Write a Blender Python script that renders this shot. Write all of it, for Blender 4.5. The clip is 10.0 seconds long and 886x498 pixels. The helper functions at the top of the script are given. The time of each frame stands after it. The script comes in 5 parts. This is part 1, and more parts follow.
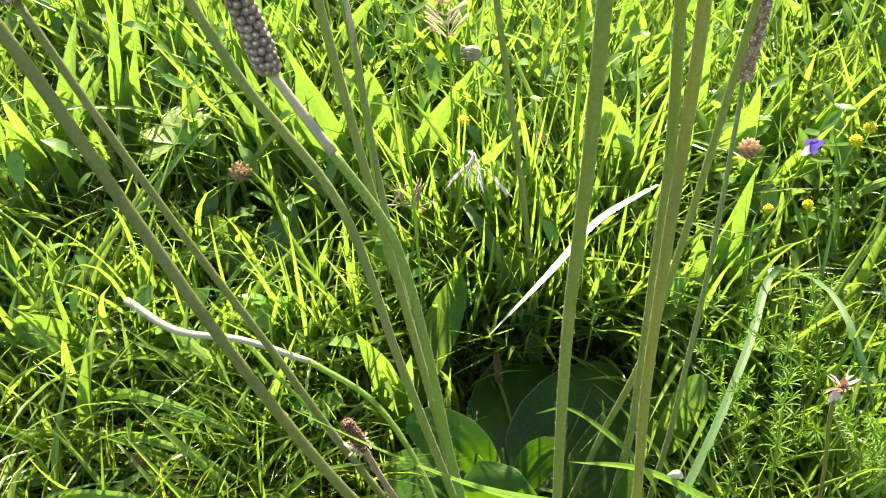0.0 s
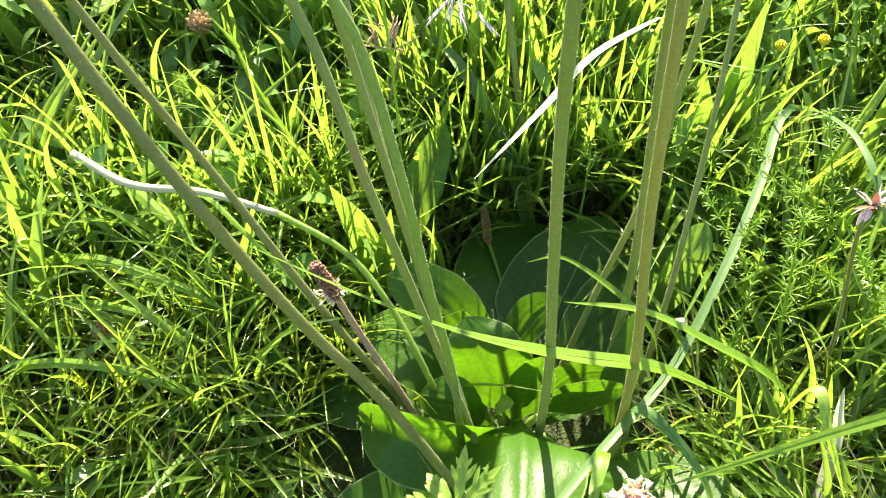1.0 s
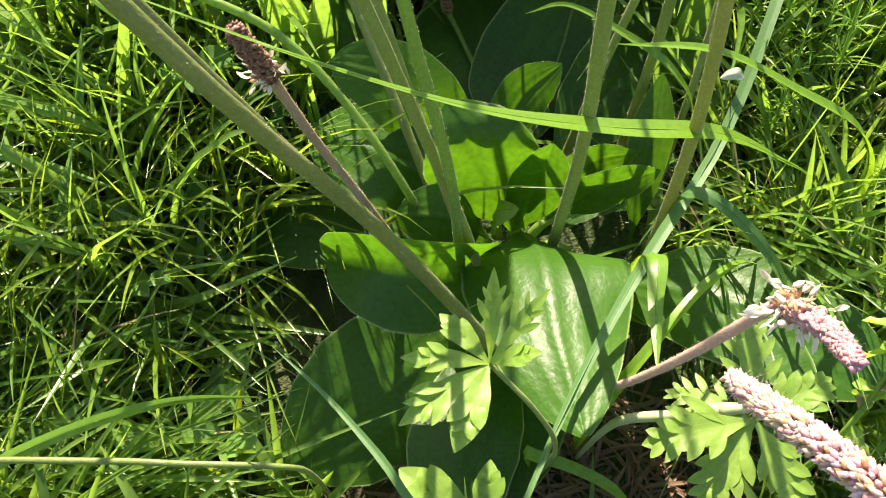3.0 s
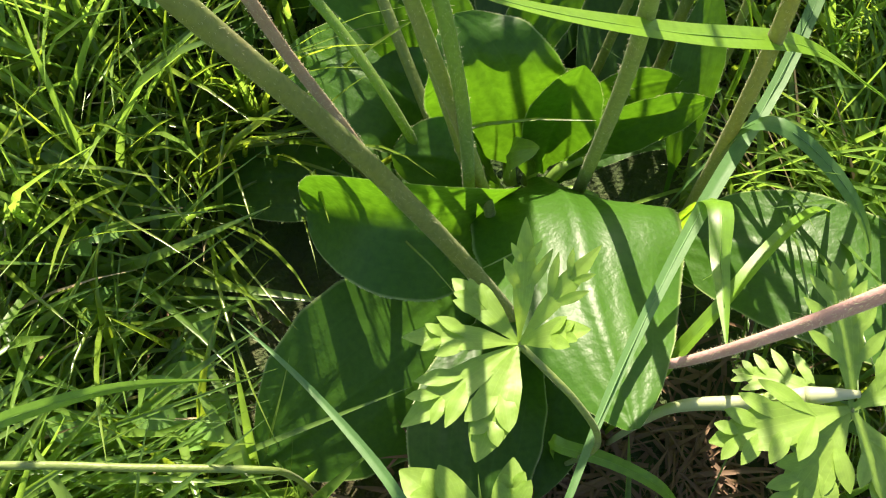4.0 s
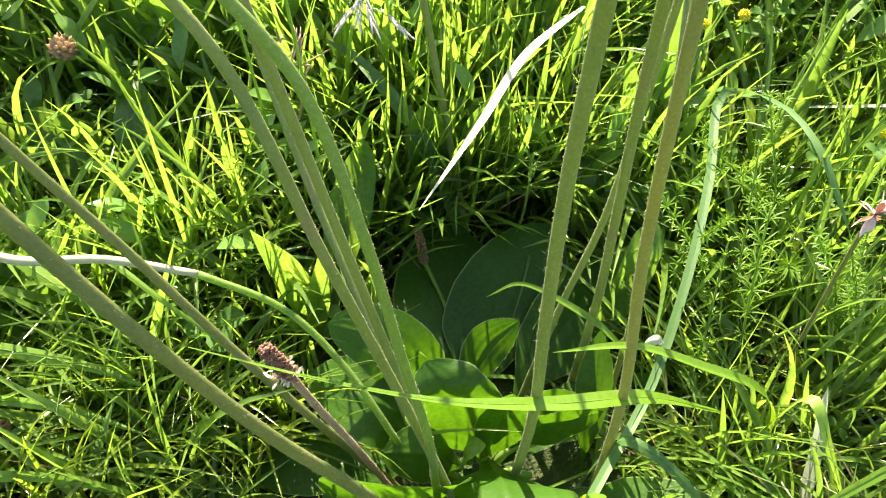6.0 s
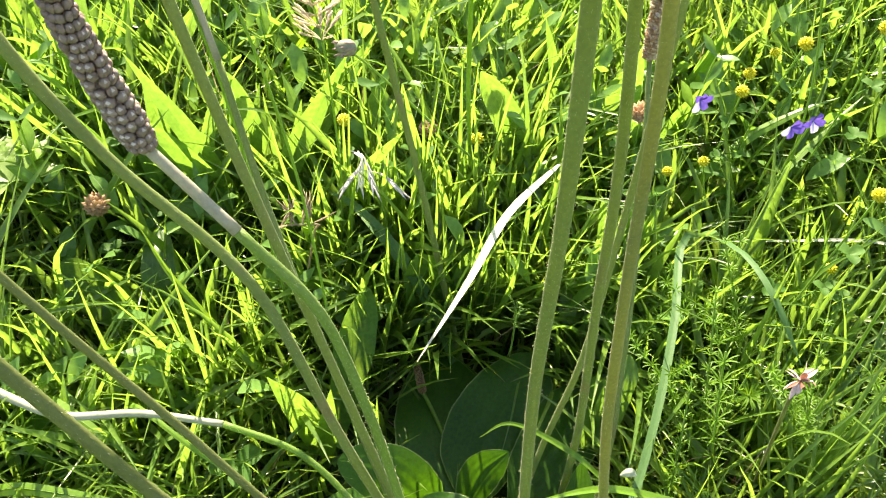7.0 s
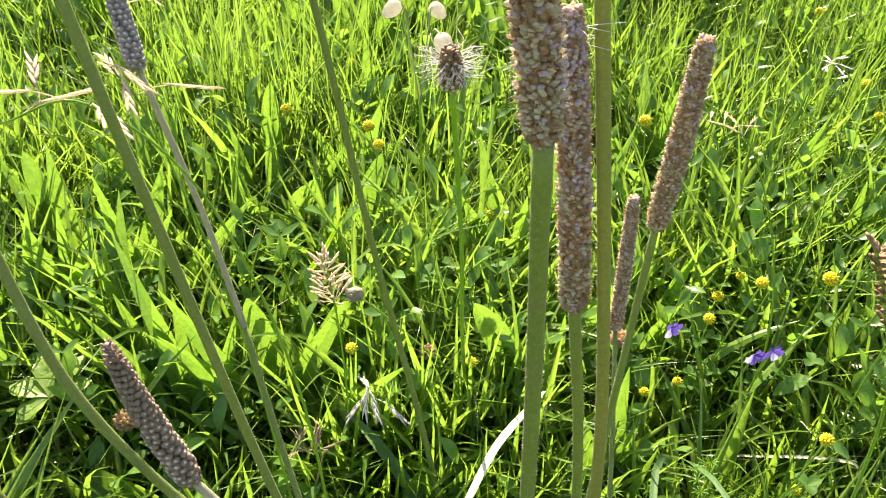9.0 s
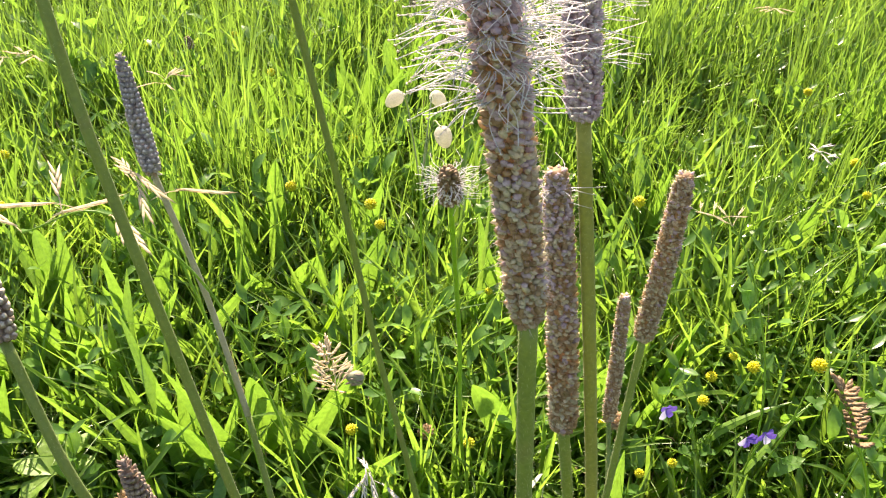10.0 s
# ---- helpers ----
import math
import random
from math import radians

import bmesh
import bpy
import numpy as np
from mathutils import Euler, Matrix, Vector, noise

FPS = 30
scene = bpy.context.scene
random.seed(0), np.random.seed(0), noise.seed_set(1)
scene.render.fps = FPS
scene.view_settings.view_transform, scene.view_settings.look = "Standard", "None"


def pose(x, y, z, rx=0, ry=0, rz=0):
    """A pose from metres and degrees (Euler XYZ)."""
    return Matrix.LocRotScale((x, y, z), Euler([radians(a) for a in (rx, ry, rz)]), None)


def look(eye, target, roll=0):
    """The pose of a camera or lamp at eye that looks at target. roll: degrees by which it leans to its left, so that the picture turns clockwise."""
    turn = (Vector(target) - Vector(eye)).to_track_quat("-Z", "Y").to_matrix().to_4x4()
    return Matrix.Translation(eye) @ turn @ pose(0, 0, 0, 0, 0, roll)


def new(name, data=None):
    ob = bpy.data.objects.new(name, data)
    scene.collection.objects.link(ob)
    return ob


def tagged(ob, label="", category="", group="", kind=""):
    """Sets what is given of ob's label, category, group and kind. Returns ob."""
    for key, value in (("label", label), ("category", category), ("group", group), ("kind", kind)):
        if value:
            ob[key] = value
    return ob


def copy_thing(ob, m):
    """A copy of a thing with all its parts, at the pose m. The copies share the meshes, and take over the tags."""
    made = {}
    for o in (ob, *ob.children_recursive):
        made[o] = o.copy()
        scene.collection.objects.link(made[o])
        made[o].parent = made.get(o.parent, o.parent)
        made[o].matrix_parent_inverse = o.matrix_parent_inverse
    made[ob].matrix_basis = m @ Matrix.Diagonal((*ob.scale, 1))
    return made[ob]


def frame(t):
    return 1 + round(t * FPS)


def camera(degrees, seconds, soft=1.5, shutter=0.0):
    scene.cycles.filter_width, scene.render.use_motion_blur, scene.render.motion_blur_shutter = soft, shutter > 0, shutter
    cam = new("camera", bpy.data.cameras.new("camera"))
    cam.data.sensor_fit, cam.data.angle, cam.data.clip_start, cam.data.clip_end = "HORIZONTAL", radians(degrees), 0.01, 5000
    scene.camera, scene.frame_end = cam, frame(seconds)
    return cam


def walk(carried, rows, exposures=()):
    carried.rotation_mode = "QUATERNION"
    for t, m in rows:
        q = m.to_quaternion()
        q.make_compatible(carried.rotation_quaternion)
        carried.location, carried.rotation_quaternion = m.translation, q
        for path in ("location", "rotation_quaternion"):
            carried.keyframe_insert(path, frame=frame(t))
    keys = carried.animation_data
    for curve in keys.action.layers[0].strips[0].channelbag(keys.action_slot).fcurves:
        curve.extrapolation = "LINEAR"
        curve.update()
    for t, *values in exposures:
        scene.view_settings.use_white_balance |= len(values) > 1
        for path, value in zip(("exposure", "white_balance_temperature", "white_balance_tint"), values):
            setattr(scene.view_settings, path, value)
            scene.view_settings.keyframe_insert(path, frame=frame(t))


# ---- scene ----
K = 0.8  # plan units to metres
cam = camera(56.9, 10.0, soft=1.1)
ROWS = [
    (0, -0.0002, -0.0017, 0.4238, 44.50, -0.21, 0.34),
    (0.5, 0.0054, -0.0032, 0.4012, 41.34, 0.38, -0.14),
    (1, 0.0053, 0.0029, 0.3769, 37.74, 0.32, -0.99),
    (1.5, 0.0033, 0.0100, 0.3563, 34.12, 0.56, -3.10),
    (2, -0.0033, 0.0232, 0.3324, 29.77, 0.58, -7.36),
    (2.5, -0.0141, 0.0321, 0.3151, 27.68, -0.37, -9.13),
    (4, -0.0157, 0.0648, 0.2461, 22.52, -1.47, -10.47),
    (4.5, -0.0155, 0.0655, 0.2415, 22.16, -1.94, -10.53),
    (5, -0.0189, 0.0595, 0.2662, 24.45, -1.46, -10.50),
    (5.5, -0.0193, 0.0548, 0.3163, 29.93, -2.02, -10.60),
    (6, -0.0171, 0.0495, 0.3633, 35.91, -2.21, -11.15),
    (7.3, -0.0171, 0.0485, 0.4351, 42.19, -1.38, -12.25),
    (7.5, -0.0144, 0.0479, 0.4444, 43.33, -1.16, -12.12),
    (8, -0.0123, 0.0495, 0.4644, 45.37, -1.21, -11.56),
    (8.5, -0.0127, 0.0521, 0.4823, 47.00, -1.04, -11.51),
    (9, -0.0122, 0.0552, 0.5037, 49.26, -1.48, -11.57),
    (9.5, -0.0097, 0.0544, 0.5165, 51.20, -1.62, -11.44),
    (10, -0.0121, 0.0557, 0.5285, 52.97, -1.73, -11.35),
]
walk(cam, [(t, pose(K * x, K * y, K * z, rx, ry, rz)) for t, x, y, z, rx, ry, rz in ROWS], [(0.0, 2.11, 7550, 18), (1.0, 2.43, 7550, 18), (2.5, 1.93, 7450, 18), (4.5, 1.88, 7250, 18), (5.5, 1.95, 7350, 18), (6.0, 2.25, 7550, 18), (8.0, 1.97, 7550, 18), (10.0, 1.70, 7800, 18)])

# ---- world and sun ----
SUN_FROM = Vector((-0.01, 1.0, 0.80)).normalized()
world = bpy.data.worlds.new("sky")
scene.world = world
world.use_nodes = True
wn = world.node_tree
sky = wn.nodes.new("ShaderNodeTexSky")
sky.sky_type = "NISHITA"
sky.sun_disc = False
sky.sun_elevation = math.asin(SUN_FROM.z)
sky.sun_rotation = math.atan2(SUN_FROM.x, SUN_FROM.y) % (2 * math.pi)
wn.links.new(sky.outputs[0], wn.nodes["Background"].inputs[0])
wn.nodes["Background"].inputs[1].default_value = 0.095
sun_data = bpy.data.lights.new("sun", "SUN")
sun_data.energy, sun_data.angle, sun_data.color = 5.0, radians(0.53), (1.0, 0.94, 0.82)
sun = new("sun", sun_data)
sun.matrix_world = look(SUN_FROM * 20, (0, 0, 0))

# ---- materials ----


def plant_material(name, low, high, glow=None, fac=0.4, rough=0.45, grain=300.0, bump=0.15, edge=None, veins=0.0, spec=0.5, sheen=0.0, stain=None, island=True):
    """A leaf or stem skin: colour between two tones, grain, blotches, light through the blade, and a pale margin and veins along its own grid."""
    m = bpy.data.materials.new(name)
    m.use_nodes = True
    nt = m.node_tree
    n, l = nt.nodes, nt.links
    out, pr = n["Material Output"], n["Principled BSDF"]

    def mix(a, b, f, kind="MIX"):
        x = n.new("ShaderNodeMix")
        x.data_type, x.blend_type = "RGBA", kind
        for socket, v in ((x.inputs[0], f), (x.inputs[6], a), (x.inputs[7], b)):
            if isinstance(v, bpy.types.NodeSocket):
                l.new(v, socket)
            else:
                socket.default_value = v if isinstance(v, float) else (*v, 1)
        return x.outputs[2]

    tc = n.new("ShaderNodeTexCoord")
    big = n.new("ShaderNodeTexNoise")
    big.inputs["Scale"].default_value, big.inputs["Detail"].default_value = grain * 0.12, 3
    fine = n.new("ShaderNodeTexNoise")
    fine.inputs["Scale"].default_value, fine.inputs["Detail"].default_value = grain * 2.2, 2
    for tex in (big, fine):
        l.new(tc.outputs["Object"], tex.inputs["Vector"])
    if island:
        rnd = n.new("ShaderNodeNewGeometry").outputs["Random Per Island"]
    else:
        rnd = n.new("ShaderNodeObjectInfo").outputs["Random"]
    both = n.new("ShaderNodeMath")
    both.operation, both.use_clamp = "MULTIPLY_ADD", True
    both.inputs[1].default_value = 0.55
    l.new(rnd, both.inputs[0])
    half = n.new("ShaderNodeMath")
    half.operation = "MULTIPLY_ADD"
    half.inputs[1].default_value, half.inputs[2].default_value = 1.1, -0.3
    l.new(big.outputs["Fac"], half.inputs[0])
    l.new(half.outputs[0], both.inputs[2])
    colour = mix(low, high, both.outputs[0])
    if stain:
        spot = n.new("ShaderNodeMapRange")
        spot.inputs[1].default_value, spot.inputs[2].default_value = 0.6, 0.75
        l.new(big.outputs["Fac"], spot.inputs[0])
        colour = mix(colour, stain, spot.outputs[0])
    if edge or veins:
        uv = n.new("ShaderNodeSeparateXYZ")
        l.new(tc.outputs["UV"], uv.inputs[0])
    if veins:
        wave = n.new("ShaderNodeMath")
        wave.operation = "PINGPONG"
        wave.inputs[1].default_value = 1 / 12
        l.new(uv.outputs[1], wave.inputs[0])
        line = n.new("ShaderNodeMapRange")
        line.inputs[1].default_value, line.inputs[2].default_value = 0.010, 0.0
        line.inputs[3].default_value, line.inputs[4].default_value = 0.0, veins
        l.new(wave.outputs[0], line.inputs[0])
        colour = mix(colour, tuple(min(1, 1.9 * c + 0.03) for c in high), line.outputs[0])
    if edge:
        rim = n.new("ShaderNodeMath")
        rim.operation = "PINGPONG"
        rim.inputs[1].default_value = 0.5
        l.new(uv.outputs[1], rim.inputs[0])
        at_edge = n.new("ShaderNodeMapRange")
        at_edge.inputs[1].default_value, at_edge.inputs[2].default_value = 0.016, 0.004
        l.new(rim.outputs[0], at_edge.inputs[0])
        colour = mix(colour, edge, at_edge.outputs[0])
    l.new(colour, pr.inputs["Base Color"])
    rr = n.new("ShaderNodeMapRange")
    rr.inputs[3].default_value, rr.inputs[4].default_value = max(0.05, rough - 0.12), rough + 0.12
    l.new(fine.outputs["Fac"], rr.inputs[0])
    l.new(rr.outputs[0], pr.inputs["Roughness"])
    pr.inputs["Specular IOR Level"].default_value = spec
    if sheen:
        pr.inputs["Sheen Weight"].default_value = sheen
    if bump:
        bp = n.new("ShaderNodeBump")
        bp.inputs["Strength"].default_value, bp.inputs["Distance"].default_value = bump, 0.0004
        l.new(fine.outputs["Fac"], bp.inputs["Height"])
        l.new(bp.outputs[0], pr.inputs["Normal"])
    if glow:
        tr = n.new("ShaderNodeBsdfTranslucent")
        thick = n.new("ShaderNodeMapRange")
        thick.inputs[1].default_value, thick.inputs[2].default_value = 0.38, 0.66
        thick.inputs[3].default_value, thick.inputs[4].default_value = 0.0, 0.55
        l.new(fine.outputs["Fac"], thick.inputs[0])
        patchy = n.new("ShaderNodeMapRange")
        patchy.inputs[1].default_value, patchy.inputs[2].default_value = 0.40, 0.68
        patchy.inputs[3].default_value, patchy.inputs[4].default_value = 0.0, 0.45
        l.new(big.outputs["Fac"], patchy.inputs[0])
        through_leaf = mix(colour, glow, 0.66)
        through_leaf = mix(through_leaf, (0.45, 0.50, 0.40), thick.outputs[0], "MULTIPLY")
        through_leaf = mix(through_leaf, (0.55, 0.68, 0.60), patchy.outputs[0], "MULTIPLY")
        l.new(through_leaf, tr.inputs["Color"])
        ms = n.new("ShaderNodeMixShader")
        ms.inputs[0].default_value = fac
        l.new(pr.outputs[0], ms.inputs[1])
        l.new(tr.outputs[0], ms.inputs[2])
        l.new(ms.outputs[0], out.inputs[0])
    return m


GLOW = (0.45, 0.74, 0.080)
m_rosette = plant_material("plantain_leaf", (0.019, 0.068, 0.006), (0.042, 0.122, 0.011), (0.20, 0.52, 0.016), 0.33, 0.43, 260, 0.50, (0.20, 0.28, 0.09), 0.10, spec=0.28, island=False)
m_stalk = plant_material("plantain_stalk", (0.128, 0.190, 0.038), (0.190, 0.254, 0.065), (0.52, 0.62, 0.11), 0.28, 0.5, 500, 0.5, stain=(0.22, 0.20, 0.080), sheen=0.08, island=False)
m_stalk_yellow = plant_material("yellowish_plantain_stalk", (0.200, 0.228, 0.052), (0.275, 0.292, 0.080), (0.6, 0.6, 0.13), 0.34, 0.5, 500, 0.5, sheen=0.12, island=False)
m_stalk_brown = plant_material("brownish_plantain_stalk", (0.116, 0.152, 0.035), (0.172, 0.206, 0.060), (0.5, 0.55, 0.11), 0.28, 0.5, 500, 0.5, stain=(0.21, 0.185, 0.075), sheen=0.05, island=False)
m_stalk_green = plant_material("young_plantain_stalk", (0.125, 0.240, 0.032), (0.180, 0.310, 0.048), (0.46, 0.74, 0.05), 0.42, 0.5, 500, 0.3, sheen=0.06, island=False)
m_stalk_fresh = plant_material("fresh_plantain_stalk", (0.125, 0.215, 0.040), (0.180, 0.285, 0.062), (0.46, 0.66, 0.08), 0.34, 0.5, 500, 0.4, sheen=0.06, island=False)
m_stalk_pink = plant_material("reddish_plantain_stalk", (0.40, 0.205, 0.180), (0.54, 0.32, 0.28), (0.6, 0.34, 0.3), 0.12, 0.6, 700, 0.4, island=False)
m_stalk_rust = plant_material("rusty_plantain_stalk", (0.28, 0.19, 0.12), (0.42, 0.30, 0.20), (0.5, 0.36, 0.2), 0.14, 0.6, 700, 0.4, island=False)
m_stalk_pale = plant_material("withered_plantain_stalk", (0.26, 0.34, 0.09), (0.42, 0.42, 0.30), (0.4, 0.5, 0.1), 0.15, 0.5, 160, 0.3, island=False)
m_stalk_lilac = plant_material("lilac_stalk_neck", (0.31, 0.31, 0.21), (0.43, 0.41, 0.31), (0.6, 0.6, 0.35), 0.34, 0.55, 500, 0.4, sheen=0.1, island=False)
m_stalk_grey = plant_material("greyish_plantain_stalk", (0.19, 0.20, 0.11), (0.28, 0.28, 0.17), (0.35, 0.4, 0.15), 0.2, 0.55, 500, 0.3, sheen=0.1, island=False)
m_hair = plant_material("stalk_hair", (0.52, 0.54, 0.30), (0.72, 0.72, 0.46), (0.85, 0.85, 0.5), 0.5, 0.5, bump=0)
m_bud = plant_material("closed_flower_bud", (0.28, 0.195, 0.145), (0.44, 0.33, 0.26), (0.65, 0.5, 0.42), 0.35, 0.5, 900, 0.3)
m_bud_silver = plant_material("silvery_bud", (0.34, 0.28, 0.28), (0.50, 0.44, 0.43), (0.65, 0.58, 0.56), 0.35, 0.5, 900, 0.3)
m_bud_pale = plant_material("bud_rim", (0.66, 0.58, 0.57), (0.85, 0.79, 0.77), (0.6, 0.5, 0.48), 0.3, 0.5, 900, 0.2)
m_bud_rim = plant_material("brown_bud_rim", (0.58, 0.48, 0.39), (0.80, 0.71, 0.60), (0.6, 0.45, 0.38), 0.3, 0.5, 900, 0.2)
m_husk = plant_material("seed_husk", (0.38, 0.235, 0.135), (0.62, 0.430, 0.270), (0.98, 0.74, 0.48), 0.58, 0.6, 900, 0.3)
m_husk_pale = plant_material("papery_bract", (0.74, 0.59, 0.43), (0.89, 0.78, 0.61), (0.98, 0.85, 0.66), 0.58, 0.6, 900, 0.2)
m_pink = plant_material("pink_floret", (0.52, 0.36, 0.39), (0.74, 0.58, 0.61), (0.7, 0.48, 0.48), 0.35, 0.6, 900, 0.3)
m_pink_pale = plant_material("pale_pink_bract", (0.70, 0.50, 0.56), (0.86, 0.70, 0.75), (0.95, 0.78, 0.83), 0.5, 0.6, 900, 0.2)
m_filament = plant_material("lilac_filament", (0.80, 0.72, 0.78), (0.90, 0.85, 0.89), (0.95, 0.90, 0.94), 0.5, 0.4, bump=0)
m_anther = plant_material("cream_anther", (0.6, 0.52, 0.38), (0.78, 0.72, 0.6), (0.8, 0.7, 0.5), 0.3, 0.6, bump=0)
m_redbud = plant_material("dark_red_bud", (0.15, 0.065, 0.040), (0.30, 0.155, 0.095), (0.45, 0.15, 0.1), 0.2, 0.55, 900, 0.3)
m_pinkbud = plant_material("pink_bud", (0.40, 0.19, 0.20), (0.56, 0.32, 0.33), (0.6, 0.3, 0.3), 0.2, 0.55, 900, 0.3)
m_brownbud = plant_material("brown_bud", (0.17, 0.10, 0.05), (0.30, 0.19, 0.09), (0.4, 0.25, 0.1), 0.1, 0.6, 900, 0.3)
m_grass = plant_material("grass_blade", (0.034, 0.100, 0.020), (0.150, 0.255, 0.042), GLOW, 0.48, 0.30, 120, 0.15, spec=0.55)
m_grass_fine = plant_material("fine_grass_blade", (0.075, 0.155, 0.016), (0.175, 0.255, 0.030), (0.54, 0.74, 0.05), 0.46, 0.29, 120, 0.1, spec=0.65)
m_grass_far = plant_material("meadow_grass_blade", (0.038, 0.100, 0.030), (0.150, 0.240, 0.060), GLOW, 0.44, 0.30, 60, 0.1, spec=0.6)
m_blade_bright = plant_material("broad_grass_blade", (0.105, 0.235, 0.020), (0.150, 0.290, 0.028), (0.46, 0.74, 0.03), 0.45, 0.42, 200, 0.15, veins=0.2, island=False)
m_blade_blue = plant_material("bluish_grass_blade", (0.062, 0.155, 0.042), (0.100, 0.210, 0.068), (0.32, 0.56, 0.08), 0.38, 0.50, 200, 0.15, veins=0.2, spec=0.32, island=False)
m_blade_pale = plant_material("bleached_grass_blade", (0.40, 0.44, 0.30), (0.55, 0.58, 0.44), (0.7, 0.75, 0.5), 0.3, 0.4, 200, 0.15, veins=0.2, island=False)
m_broad = plant_material("broad_meadow_leaf", (0.050, 0.135, 0.024), (0.100, 0.210, 0.040), (0.41, 0.73, 0.07), 0.44, 0.34, 200, 0.35, veins=0.35)
m_clover = plant_material("clover_leaf", (0.045, 0.130, 0.022), (0.095, 0.215, 0.040), (0.42, 0.72, 0.07), 0.50, 0.62, 250, 0.15, spec=0.22)
m_lobed = plant_material("lobed_leaf", (0.155, 0.285, 0.036), (0.225, 0.365, 0.060), (0.54, 0.78, 0.06), 0.45, 0.5, 250, 0.35, veins=0.3, island=False)
m_bedstraw = plant_material("bedstraw_leaf", (0.075, 0.185, 0.016), (0.130, 0.265, 0.026), (0.46, 0.74, 0.03), 0.48, 0.45, 250, 0.1, spec=0.22)
m_straw = plant_material("dry_straw", (0.22, 0.16, 0.08), (0.46, 0.37, 0.21), (0.6, 0.5, 0.3), 0.3, 0.6, 200, 0.2)
m_litter = plant_material("brown_litter", (0.075, 0.045, 0.025), (0.20, 0.12, 0.06), (0.3, 0.2, 0.1), 0.15, 0.7, 200, 0.3)
m_yellow = plant_material("yellow_petal", (0.72, 0.64, 0.02), (0.88, 0.82, 0.05), (0.95, 0.9, 0.08), 0.35, 0.5, 900, 0.1)
m_violet = plant_material("violet_petal", (0.10, 0.055, 0.40), (0.18, 0.11, 0.55), (0.28, 0.15, 0.75), 0.25, 0.5, 900, 0.1)
m_lilac = plant_material("pale_violet_petal", (0.55, 0.48, 0.75), (0.72, 0.66, 0.85), (0.7, 0.6, 0.9), 0.35, 0.5, 900, 0.1)
m_papery = plant_material("papery_calyx", (0.64, 0.58, 0.49), (0.80, 0.75, 0.66), (0.92, 0.86, 0.76), 0.65, 0.5, 700, 0.2)
m_moss = plant_material("moss", (0.05, 0.085, 0.014), (0.11, 0.15, 0.025), (0.3, 0.38, 0.04), 0.35, 0.6, 300, 0.2)
m_dead = plant_material("dead_leaf", (0.14, 0.06, 0.035), (0.26, 0.12, 0.07), (0.4, 0.18, 0.1), 0.25, 0.6, 300, 0.3)


def soil_material():
    m = bpy.data.materials.new("soil")
    m.use_nodes = True
    n, l = m.node_tree.nodes, m.node_tree.links
    tc = n.new("ShaderNodeTexCoord")
    a, b, c = (n.new("ShaderNodeTexNoise") for _ in range(3))
    for tex, s in ((a, 9), (b, 90), (c, 700)):
        tex.inputs["Scale"].default_value, tex.inputs["Detail"].default_value = s, 6
        l.new(tc.outputs["Object"], tex.inputs["Vector"])
    ramp = n.new("ShaderNodeValToRGB")
    ramp.color_ramp.elements[0].color, ramp.color_ramp.elements[0].position = (0.020, 0.016, 0.009, 1), 0.32
    ramp.color_ramp.elements[1].color, ramp.color_ramp.elements[1].position = (0.075, 0.055, 0.028, 1), 0.70
    ramp.color_ramp.elements.new(0.5).color = (0.034, 0.048, 0.012, 1)
    l.new(b.outputs["Fac"], ramp.inputs[0])
    green = n.new("ShaderNodeMix")
    green.data_type = "RGBA"
    green.inputs[7].default_value = (0.036, 0.075, 0.012, 1)
    fade = n.new("ShaderNodeMapRange")
    fade.inputs[1].default_value, fade.inputs[2].default_value = 0.40, 0.58
    l.new(a.outputs["Fac"], fade.inputs[0])
    l.new(fade.outputs[0], green.inputs[0])
    l.new(ramp.outputs[0], green.inputs[6])
    pr = n["Principled BSDF"]
    l.new(green.outputs[2], pr.inputs["Base Color"])
    pr.inputs["Roughness"].default_value = 0.95
    bp = n.new("ShaderNodeBump")
    bp.inputs["Distance"].default_value, bp.inputs["Strength"].default_value = 0.003, 0.9
    l.new(c.outputs["Fac"], bp.inputs["Height"])
    l.new(bp.outputs[0], pr.inputs["Normal"])
    return m


m_soil = soil_material()

# ---- mesh builders (plan units; scaled to metres when linked) ----


class Shape:
    """Points, faces and optional grid coordinates, gathered before they become one mesh."""

    def __init__(self):
        self.v, self.f, self.uv, self.mat, self.count = [], [], [], [], 0

    def add(self, v, f, uv=None, mat=0):
        v = np.asarray(v, float)
        self.v.append(v)
        self.f.append([tuple(i + self.count for i in q) for q in f])
        self.uv.append(np.zeros((len(v), 2)) if uv is None else np.asarray(uv, float))
        self.mat.append(mat)
        self.count += len(v)
        return self


def smooth_line(points, steps=8):
    p = np.asarray(points, float)
    q = np.vstack([2 * p[0] - p[1], p, 2 * p[-1] - p[-2]])
    u = np.linspace(0, 1, steps, endpoint=False)[:, None]
    out = [0.5 * (2 * q[i + 1] + (q[i + 2] - q[i]) * u + (2 * q[i] - 5 * q[i + 1] + 4 * q[i + 2] - q[i + 3]) * u**2 + (3 * q[i + 1] - q[i] - 3 * q[i + 2] + q[i + 3]) * u**3) for i in range(len(p) - 1)]
    return np.vstack(out + [p[-1:]])


def unit(v):
    return v / (np.linalg.norm(v, axis=-1, keepdims=True) + 1e-12)


def frames_along(c):
    t = unit(np.gradient(c, axis=0))
    ref = np.array([0.31, -0.9, 0.3]) if abs(t.mean(0)[2]) > 0.5 else np.array([0.05, 0.1, 1.0])
    s = unit(np.cross(t, ref))
    return t, s, np.cross(s, t)


